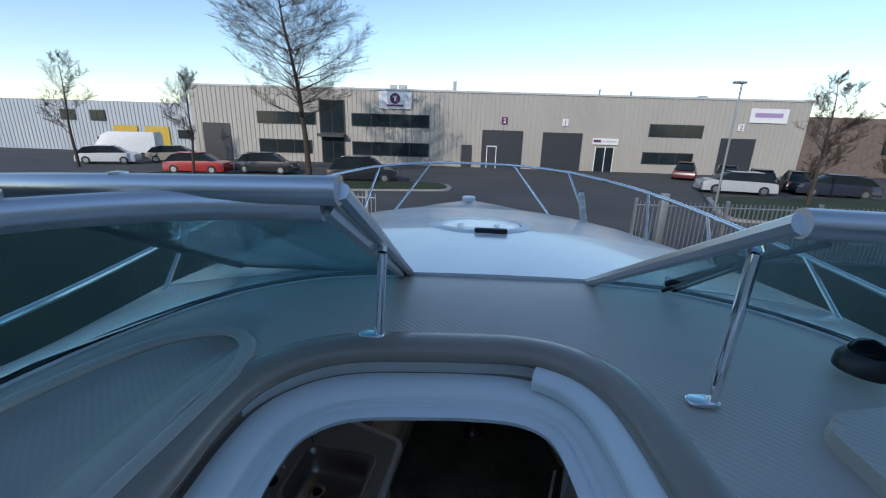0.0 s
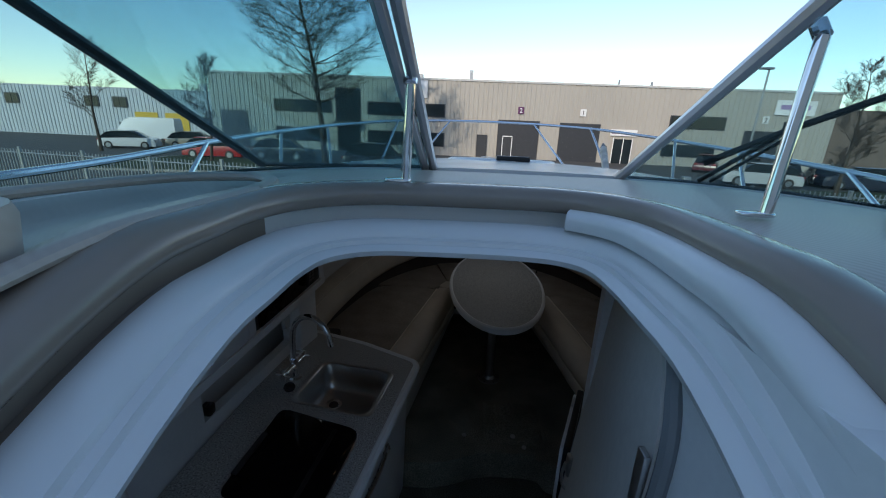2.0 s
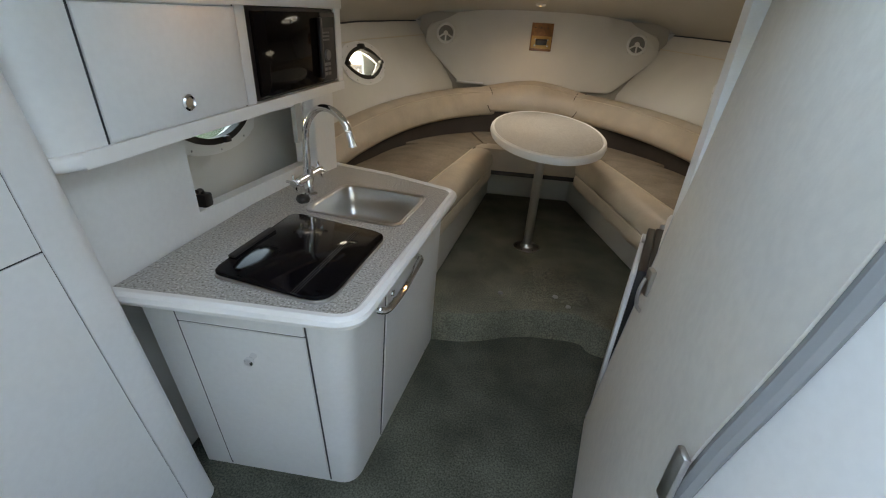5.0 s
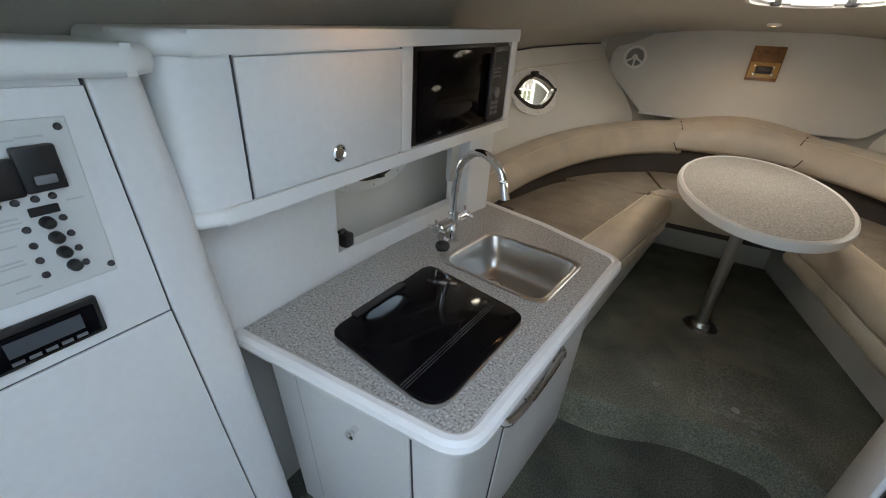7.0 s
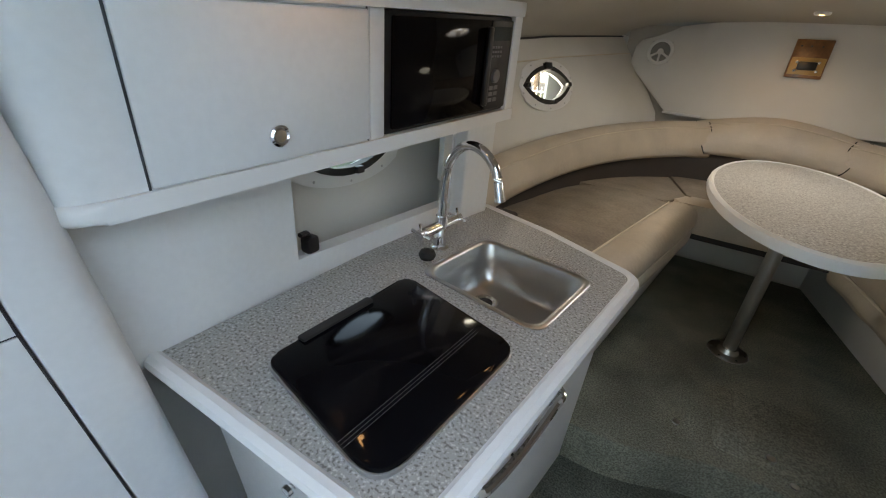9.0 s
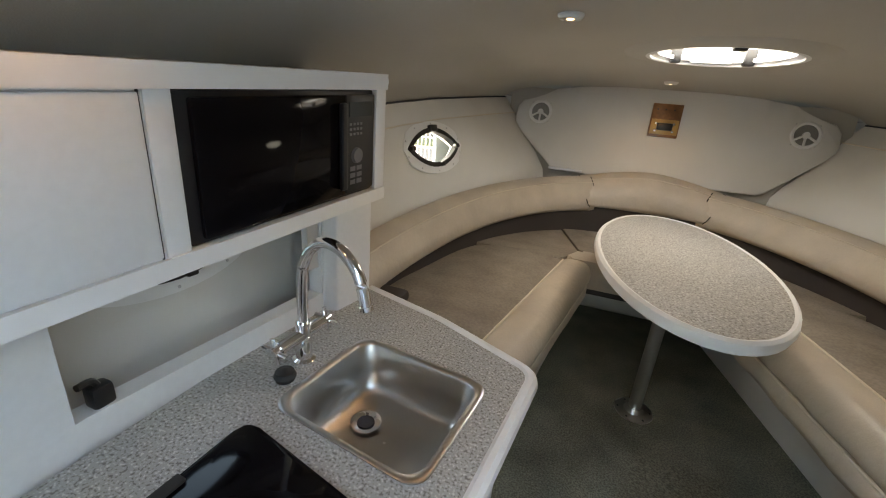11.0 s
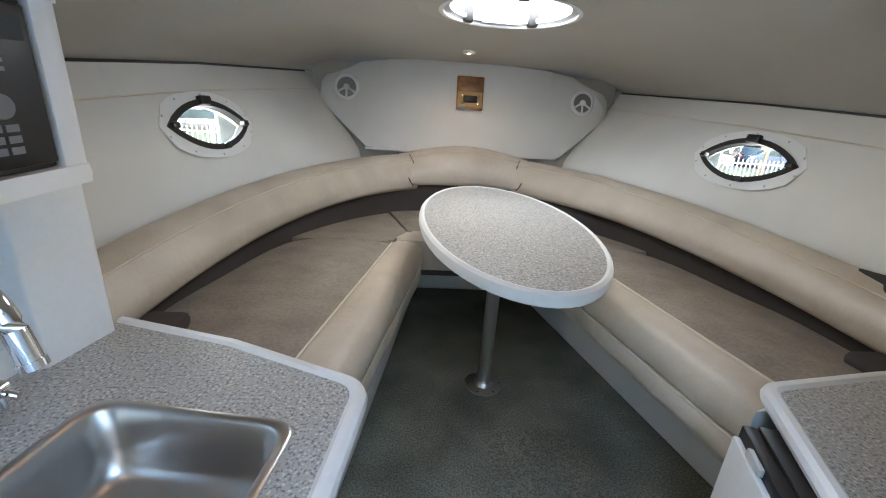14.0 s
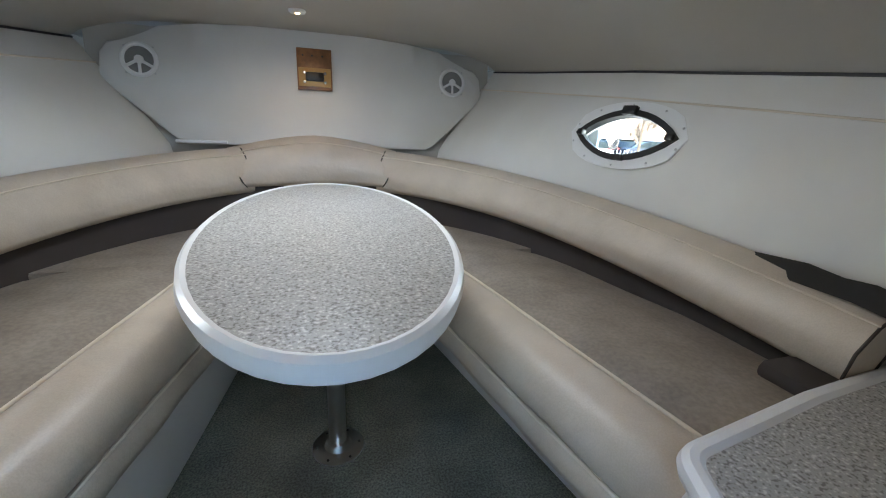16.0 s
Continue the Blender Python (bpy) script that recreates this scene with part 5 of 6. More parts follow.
# foredeck
DHALF = [(-3.3, 1.38), (-1.2, 1.42), (0.5, 1.42), (1.2, 1.40), (2.36, 1.32), (3.1, 1.24), (3.7, 1.05), (4.2, 0.76), (4.55, 0.47), (4.8, 0.10)]
def deck_z(x, y):
    c = lerp([(-1.0, 1.66), (1.2, 1.655), (2.2, 1.612), (2.75, 1.567), (3.4, 1.522), (3.75, 1.475), (4.2, 1.41), (4.8, 1.36)], y)
    h = lerp(DHALF, y)
    return c - 0.11 * min(1.0, abs(x) / max(0.05, h)) ** 2.4 * min(1, h)
rows = []
for k in range(120):
    y = 1.24 + (4.8 - 1.24) * k / 119
    h = lerp(DHALF, y)
    rows.append([(u / 30 * h, y, deck_z(u / 30 * h, y)) for u in range(-30, 31)])
def drop_faces(bm, inside):
    bmesh.ops.delete(bm, geom=[f for f in bm.faces if inside(f.calc_center_median())], context="FACES")
    return bm
dk = drop_faces(loft(rows, False), lambda p: (p.x - HC.x) ** 2 + ((p.y - HC.y) / 0.95) ** 2 < 0.31 ** 2)
deck = tagged(link("foredeck", thicken(dk, -0.02), GEL), "white gelcoat foredeck with moulded panels", "deck", kind="structure")
for side in (-1, 1):
    rows = []
    for k in range(121):
        y = -3.2 + 8.0 * k / 120
        h = lerp(DHALF, y)
        zt = deck_z(h, y) if y > 1.24 else 1.56 - 0.07 * max(0, min(1, (y + 1.2) / 2.4))
        key = [(0.0, h), (0.04, h + 0.02), (0.25, max(0.0, h - 0.01)), (0.8, max(0.0, h * 0.985 - 0.01)), (1.4, h * 0.955), (1.75, h * 0.9), (2.1, h * 0.15)]
        rows.append([(side * lerp(key, 2.1 * j / 48), y - 0.1 * j / 48, zt - 2.1 * j / 48) for j in range(49)])
    def in_port(p):
        for s_, m_, hole_ in PORT_CUTS:
            if s_ == side:
                q_ = m_.inverted() @ p
                if abs(q_.x) < 0.25 and abs(q_.y) < 0.14 and q_.z < 0.1:
                    return True
        return False
    hull = tagged(link("hull_port" if side < 0 else "hull_starboard", thicken(drop_faces(loft(rows, False), in_port), 0.015), GEL), "white gelcoat hull side", "hull", kind="structure")
    # side deck by the windscreen
    rows = []
    for k in range(24):
        y = -1.2 + 2.46 * k / 23
        xi = float(np.interp(y, [p[1] for p in WBASE[::-1]], [p[0] for p in WBASE[::-1]]))
        rows.append([(side * (xi + (1.42 - xi) * f), y, 1.655 - 0.10 * f * f) for f in (0, 0.4, 0.8, 1.0)])
    tagged(link("side_deck", loft(rows, False), GEL), "white gelcoat side deck", "deck", kind="structure")
fp2 = thing("sun_pad_moulding", "raised moulded sun-pad panel on the foredeck", "deck moulding", (0, 2.0, 1.6))
rows = []
for k in range(40):
    y = 1.45 + 1.15 * k / 39
    w = 0.46 - 0.10 * k / 39
    e_ = min(1, k / 2, (39 - k) / 2)
    rows.append([(u / 16 * w, y, deck_z(u / 16 * w, y) + 0.002 + 0.014 * e_ * min(1, (16 - abs(u)) / 2.0)) for u in range(-16, 17)])
part("panel", drop_faces(loft(rows, False), lambda p: (p.x - HC.x) ** 2 + ((p.y - HC.y) / 0.95) ** 2 < 0.31 ** 2), GEL, fp2)
for x, y in ((-0.42, 1.42), (0.42, 1.42), (0.0, 1.38)):
    f_ = thing("deck_snap", "small steel snap fastener on the deck", "fitting", (x, y, deck_z(x, y)))
    part("stud", move(lathe([(0.001, 0), (0.010, 0), (0.008, 0.012), (0.001, 0.014)], 10), Matrix.Translation((x, y, deck_z(x, y)))), STEEL, f_)
def dring(r, z, k=0.95):
    return [(HC.x + r * math.cos(2 * math.pi * i / 40), HC.y + r * k * math.sin(2 * math.pi * i / 40), deck_z(0, HC.y + r * k * math.sin(2 * math.pi * i / 40)) + z) for i in range(40)]
part("outer_rim", loft([dring(0.275, 0.0), dring(0.355, 0.0), dring(0.36, 0.015), dring(0.335, 0.028), dring(0.28, 0.03), dring(0.275, 0.0)]), EDGE, dh)
part("handle", move(box(-0.10, -0.02, 0, 0.10, 0.02, 0.03, 0.008), Matrix.Translation((0.05, HC.y - 0.31, deck_z(0, HC.y - 0.31) + 0.02))), BLACK, dh, "black hatch hinge")
bl = thing("bow_light", "white round-topped vent on the bow", "deck vent", (-0.02, 4.55, 1.37))
part("stem", move(lathe([(0.002, 0), (0.05, 0), (0.05, 0.05), (0.002, 0.05)], 20), Matrix.Translation((-0.02, 4.55, 1.37))), EDGE, bl)
part("cap", move(lathe([(0.002, 0.05), (0.075, 0.05), (0.08, 0.06), (0.08, 0.09), (0.07, 0.10), (0.002, 0.102)], 24), Matrix.Translation((-0.02, 4.55, 1.37))), EDGE, bl)

# bow rail
rl = thing("bow_rail", "stainless steel bow rail on slanting stanchions", "rail", (0, 4.0, 1.4))
RT = [(1.45, -1.3, 1.60), (1.48, 0.0, 1.64), (1.50, 0.9, 1.66), (1.52, 1.6, 1.70), (1.51, 2.4, 1.74), (1.44, 3.13, 1.775), (1.25, 3.65, 1.81), (1.0, 4.05, 1.84), (0.7, 4.32, 1.855), (0.4, 4.46, 1.865), (0.0, 4.50, 1.87)]
rt = [Vector(p) for p in catmull(RT, 6)]
part("top_bar", tube(rt + [Vector((-p.x, p.y, p.z)) for p in rt[::-1][1:]], 0.0135, 10), RAILS, rl)
for yt, xt, zt, yf in ((1.6, 1.52, 1.70, 1.15), (2.4, 1.51, 1.74, 1.9), (3.13, 1.44, 1.775, 2.6), (4.05, 1.0, 1.84, 3.45), (4.44, 0.47, 1.863, 3.95)):
    xf = lerp(DHALF, yf) - 0.06
    for side in (-1, 1):
        part("stanchion", tube([(side * xf, yf, deck_z(xf, yf)), (side * xt, yt, zt)], 0.011, 8), RAILS, rl)
fe = thing("boat_fender_pole", "weathered wooden boat-hook pole with black cap, leaning on the rail", "pole", (0.9, 3.2, 1.4))
part("pole", tube([(0.97, 3.22, 1.45), (1.06, 3.72, 1.66)], 0.032, 12), mat("weathered_pole", (0.55, 0.52, 0.46), 0.7, vary=0.3, scale=14), fe)
part("cap", tube([(1.06, 3.72, 1.66), (1.075, 3.80, 1.70)], 0.034, 12, r_end=0.012), BLACK, fe, "black cap")

# cockpit sole and sides behind
tagged(link("cockpit_sole", box(-1.36, -3.2, 0.62, 1.36, -0.85, 0.70), GEL), "white cockpit sole", "floor", kind="structure")
for side in (-1, 1):
    tagged(link("cockpit_side", box(side * 1.30, -3.2, 0.6, side * 1.40, -0.3, 1.55), GEL), "white cockpit side", "wall", kind="structure")
tagged(link("transom", box(-1.40, -3.3, 0.4, 1.40, -3.2, 1.45), GEL), "white cockpit transom", "wall", kind="structure")

cs = thing("companionway_step", "white moulded companionway step", "step", (-0.2, -0.75, 0.25))
part("tread", box(-0.80, -0.84, 0.20, 0.38, -0.50, 0.25, 0.012), GEL, cs)
part("riser", box(-0.80, -0.52, GZ, 0.38, -0.50, 0.20), GEL, cs)
tagged(link("cockpit_bulkhead", box(-1.30, -0.90, GZ, 1.30, -0.86, 0.70), GEL), "white riser below the cockpit sole", "wall", kind="structure")
for x0, x1 in ((-1.36, -0.82), (0.40, 1.36)):
    tagged(link("cockpit_locker", box(x0, -0.86, GZ, x1, -0.28, 1.60), GEL), "white moulded locker front beside the companionway", "wall", kind="structure")

# yard stands that carry the hull
for sx in (-1, 1):
    for sy in (-2.4, 0.3, 2.4):
        bs = thing("boat_stand", "steel boat stand under the hull", "boat stand", (sx * 1.0, sy, -1.35), group="boat stands")
        part("post", tube([(sx * 1.05, sy, -1.35), (sx * 1.0, sy, -0.42)], 0.035, 10), ALU, bs)
        part("pad", box(sx * 1.0 - 0.12, sy - 0.12, -0.43, sx * 1.0 + 0.12, sy + 0.12, -0.38, 0.01), WOOD, bs)

# ---- outside ----
GR = -1.35
ASPH = mat("asphalt", (0.085, 0.083, 0.08), 0.9, vary=0.2, scale=0.25, grain=0.25, grain_scale=25, bump=0.2, bump_scale=30)
GRASS = mat("grass", (0.032, 0.05, 0.016), 0.95, vary=0.35, scale=1.2, grain=0.4, grain_scale=20, bump=0.8, bump_scale=30)
CLAD = mat("grey_cladding", (0.40, 0.375, 0.335), 0.5, 0.0, vary=0.04, scale=0.2)
CLADW = mat("white_cladding", (0.42, 0.45, 0.48), 0.5, 0.0, vary=0.05, scale=0.2)
GATE = mat("dark_grey_door", (0.035, 0.038, 0.045), 0.5, vary=0.1)
PANE = mat("dark_window", (0.018, 0.026, 0.03), 0.1, vary=0.3, scale=0.6, spec=0.35)
WHITE = mat("white_paint", (0.75, 0.75, 0.75), 0.5, vary=0.04)
PURPLE = mat("purple_sign", (0.11, 0.03, 0.10), 0.5)
KERB = mat("kerb_concrete", (0.30, 0.29, 0.27), 0.85, vary=0.12, scale=3)
BARK = mat("bark", (0.06, 0.047, 0.036), 0.9, vary=0.3, scale=9)
GALV = mat("galvanised_steel", (0.36, 0.38, 0.40), 0.45, 0.7, vary=0.1)
tagged(link("ground", box(-900, -900, GR - 0.2, 900, 900, GR), ASPH), "worn asphalt yard", "ground", kind="structure")

def corrugated(x0, x1, y, z0, z1, pitch=0.45, depth=0.05):
    n = int((x1 - x0) / pitch)
    pts = []
    for i in range(n):
        x = x0 + (x1 - x0) * i / n
        p = (x1 - x0) / n
        pts += [(x, y), (x + p * 0.45, y), (x + p * 0.5, y - depth), (x + p * 0.95, y - depth)]
    pts.append((x1, y))
    bm = loft([[(a, b, z0) for a, b in pts], [(a, b, z1) for a, b in pts]], False)
    return bm

BY, BT = 41.5, 5.75
hall = thing("industrial_hall", "long two-storey industrial hall in grey profiled steel with dark roller doors", "building", (0, BY, GR))
part("wall", corrugated(-27.0, 33.0, BY, GR, BT), CLAD, hall, smooth=False)
part("body", box(-27.0, BY + 0.02, GR, 33.0, BY + 30, BT - 0.05), CLAD, hall)
part("parapet", box(-27.1, BY - 0.12, BT - 0.08, 33.1, BY + 0.3, BT + 0.1), GREYP, hall)
def opening(x0, x1, z0, z1, kind, n=1):
    if kind == "gate":
        g = part("roller_door", box(x0, BY - 0.10, z0, x1, BY - 0.06, z1), GATE, hall, "dark grey roller door")
        for k in range(1, 8):
            zz = z0 + (z1 - z0) * k / 8
            part("rib", box(x0, BY - 0.115, zz - 0.015, x1, BY - 0.10, zz + 0.015), GATE, g)
    else:
        w = part("window", box(x0 - 0.07, BY - 0.10, z0 - 0.07, x1 + 0.07, BY - 0.055, z1 + 0.07), GATE, hall, "dark window frame")
        for k in range(n):
            a, b = x0 + (x1 - x0) * k / n + 0.03, x0 + (x1 - x0) * (k + 1) / n - 0.03
            part("pane", box(a, BY - 0.115, z0, b, BY - 0.10, z1), PANE, w)
opening(2.1, 6.1, GR, 2.3, "gate")
opening(8.05, 11.9, GR, 2.25, "gate")
opening(25.2, 28.5, GR, 2.2, "gate")
opening(-26.0, -23.2, GR, 2.2, "gate")
opening(-10.8, -3.2, 2.35, 3.45, "w", 4)
opening(-10.8, -3.2, -0.45, 0.75, "w", 4)
opening(-20.3, -14.5, 2.35, 3.4, "w", 3)
opening(-20.3, -15.0, -0.45, 0.75, "w", 3)
opening(18.3, 23.3, 2.2, 3.25, "w", 3)
opening(18.0, 22.8, -0.4, 0.6, "w", 3)
opening(-14.0, -11.6, 1.6, 4.6, "w", 2)
opening(-13.9, -11.7, GR, 1.1, "w", 2)
part("canopy", box(-14.1, BY - 1.0, 1.2, -11.5, BY - 0.1, 1.5), GATE, hall, "dark entrance canopy")
for x in (0.6, 3.1):
    d = part("side_door", box(x - 0.48, BY - 0.135, GR, x + 0.48, BY - 0.12, GR + 2.1), GATE, hall, "dark side door")
    for a, b, c_, d_ in ((-0.5, -0.42, GR, GR + 2.15), (0.42, 0.5, GR, GR + 2.15), (-0.5, 0.5, GR + 2.07, GR + 2.17)):
        part("frame", box(x + a, BY - 0.15, c_, x + b, BY - 0.13, d_), WHITE if x > 2 else GATE, d)
sg = part("sign", box(-8.1, BY - 0.2, 4.0, -4.9, BY - 0.12, 5.6, 0.02), WHITE, hall, "white sign board with a purple disc")
part("disc", move(lathe([(0.01, 0), (0.5, 0), (0.5, 0.03), (0.01, 0.03)], 28), Matrix.Translation((-6.5, BY - 0.2, 4.95)) @ Matrix.Rotation(radians(90), 4, "X")), PURPLE, sg)
part("disc_bar", box(-6.58, BY - 0.25, 4.7, -6.42, BY - 0.23, 5.2), WHITE, sg)
part("disc_bar", box(-6.72, BY - 0.25, 5.06, -6.34, BY - 0.23, 5.2), WHITE, sg)
part("lettering", box(-7.3, BY - 0.215, 4.22, -5.7, BY - 0.2, 4.4), PURPLE, sg)
part("lettering", box(-7.6, BY - 0.215, 4.1, -5.4, BY - 0.2, 4.15), GREYP, sg)
def text_part(s, x, y, z, size, material, parent):
    cu_ = bpy.data.curves.new("number", "FONT")
    cu_.body, cu_.size, cu_.extrude, cu_.align_x = s, size, 0.02, "CENTER"
    tmp = new("number", cu_)
    tmp.matrix_world = pose(x, y, z, 90, 0, 0)
    bpy.context.view_layer.update()
    me = bpy.data.meshes.new_from_object(tmp.evaluated_get(bpy.context.evaluated_depsgraph_get()))
    mw_ = tmp.matrix_world.copy()
    bpy.data.objects.remove(tmp)
    me.transform(mw_)
    me.materials.append(material)
    ob = new("number", me)
    ob.parent = parent
    ob.matrix_parent_inverse = parent.matrix_world.inverted()
    return ob
for s, x, pm_, tm in (("2", 4.2, PURPLE, WHITE), ("1", 10.1, WHITE, INK), ("2", 26.8, WHITE, INK)):
    q_ = part("number_plate", box(x - 0.28, BY - 0.15, 2.9, x + 0.28, BY - 0.10, 3.55), pm_, hall, "door number plate")
    text_part(s, x, BY - 0.17, 3.0, 0.62, tm, q_)
en = part("entrance", box(13.3, BY - 0.13, GR, 15.1, BY - 0.1, GR + 2.3), PANE, hall, "glazed entrance door")
for a in (13.25, 14.2, 15.05):
    part("frame", box(a, BY - 0.16, GR, a + 0.08, BY - 0.12, GR + 2.4), WHITE, en)
part("sign", box(12.9, BY - 0.2, 1.25, 15.4, BY - 0.12, 1.85), WHITE, hall, "white entrance sign with grey lettering")
part("lettering", box(13.0, BY - 0.215, 1.45, 13.7, BY - 0.2, 1.7), PURPLE, hall)
part("lettering", box(13.8, BY - 0.215, 1.5, 15.2, BY - 0.2, 1.62), GREYP, hall)
part("sign", box(27.4, BY - 0.2, 3.7, 30.9, BY - 0.12, 5.0), WHITE, hall, "white sign with lilac lettering")
part("lettering", box(27.8, BY - 0.215, 4.2, 30.4, BY - 0.2, 4.6), mat("lilac", (0.35, 0.25, 0.45), 0.5), hall)
for x, w, h in ((-7.2, 0.7, 0.5), (-6.2, 0.8, 0.5), (-0.8, 0.35, 1.0), (14.0, 0.15, 0.6), (17.2, 0.18, 0.5), (-1.6, 0.4, 0.15), (24.5, 0.8, 0.25)):
    part("roof_vent", box(x - w / 2, BY + 3, BT - 0.1, x + w / 2, BY + 3 + w, BT + h + 0.25), GALV, hall)

h2 = thing("white_hall", "long low white-clad industrial hall with two yellow doors", "building", (-40, 48, GR))
part("wall", corrugated(-62.0, -27.2, 47.0, GR, 4.2), CLADW, h2, smooth=False)
part("body", box(-62, 47.02, GR, -27.2, 75, 4.15), CLADW, h2)
YEL = mat("yellow_door", (0.55, 0.36, 0.03), 0.5)
for x in (-38.5, -34.8):
    part("door", box(x - 1.4, 46.85, GR, x + 1.4, 46.92, 1.6), YEL, h2, "yellow sectional door")
for x in (-58.0, -55.0, -45.0, -41.5, -31.5, -29.5):
    w = part("window", box(x - 0.9, 46.86, 0.3 if x > -40 else 2.0, x + 0.9, 46.92, 1.3 if x > -40 else 3.2), GATE, h2)
    part("pane", box(x - 0.8, 46.83, 0.4 if x > -40 else 2.1, x - 0.03, 46.86, 1.2 if x > -40 else 3.1), PANE, w)
    part("pane", box(x + 0.03, 46.83, 0.4 if x > -40 else 2.1, x + 0.8, 46.86, 1.2 if x > -40 else 3.1), PANE, w)
part("stack", box(-35.0, 52, 4.1, -34.4, 52.6, 5.2), GALV, h2)
h3 = thing("far_hall", "dark brick and steel hall beyond the trees", "building", (45, 46, GR))
part("wall", box(33.3, 45.0, GR, 70, 70, 4.6), mat("dark_brick", (0.16, 0.12, 0.10), 0.85, vary=0.2, scale=2), h3)
part("window_band", box(44, 44.9, 1.0, 60, 45.0, 2.4), PANE, h3)
part("sign", box(46, 44.8, 2.8, 50, 44.9, 4.0), WHITE, h3, "white sign")

# lawns with kerbs
def lawn(pts, label):
    o = thing("lawn", label, "lawn", (pts[0][0], pts[0][1], GR), kind="structure")
    r = rounded(pts, 1.2, 6)
    part("kerb", prism(r, GR, GR + 0.11, 0.02, 2, True), KERB, o, "concrete kerb")
    c_ = Vector((sum(p[0] for p in r) / len(r), sum(p[1] for p in r) / len(r)))
    part("turf", prism([tuple(c_ + (Vector(p) - c_) * 0.97) for p in r], GR + 0.05, GR + 0.13), GRASS, o)
lawn([(-22, 20.0), (-0.3, 24.2), (-0.8, 27.0), (-22, 29.0)], "mown grass island with concrete kerb")
lawn([(11.5, 17.5), (38, 21), (38, 28), (15.0, 25.0)], "mown grass verge with concrete kerb")
lawn([(-30, 3.0), (-2.2, 3.0), (-2.2, 11.0), (-30, 15.0)], "shaded grass beside the fence")
lawn([(3.0, 3.0), (20, 3.0), (20, 11.5), (5.0, 11.5)], "grass and low shrubs beside the fence")

def fence(x0, y0, x1, y1, label, h=1.75):
    f = thing("steel_fence", label, "fence", (x0, y0, GR), kind="")
    a, b = Vector((x0, y0, 0)), Vector((x1, y1, 0))
    n = int((b - a).length / 0.13)
    bars = []
    me = None
    for i in range(n + 1):
        p = a.lerp(b, i / n)
        if i % 20 == 0:
            part("post", box(p.x - 0.04, p.y - 0.04, GR, p.x + 0.04, p.y + 0.04, GR + h + 0.08), GALV, f)
        if me is None:
            o = part("bar", box(-0.012, -0.012, GR + 0.05, 0.012, 0.012, GR + h), GALV, f)
            me = o.data
        else:
            o = new("bar", me)
            o.parent = f
            o.matrix_parent_inverse = f.matrix_world.inverted()
        o.location = (p.x, p.y, 0) if o.parent is None else (p.x, p.y, 0)
    for z in (GR + 0.15, GR + h - 0.12):
        part("rail", tube([(a.x, a.y, z), (b.x, b.y, z)], 0.022, 6), GALV, f)
fence(5.1, 11.7, 20.0, 11.5, "galvanised steel bar fence along the verge")
fence(-26.0, 14.0, -2.5, 11.2, "galvanised steel bar fence along the grass")
gt = thing("gate_post", "grey steel gate post", "post", (5.3, 12.0, GR))
part("post", box(5.75, 11.5, GR, 5.95, 11.7, GR + 2.0, 0.01), GALV, gt)

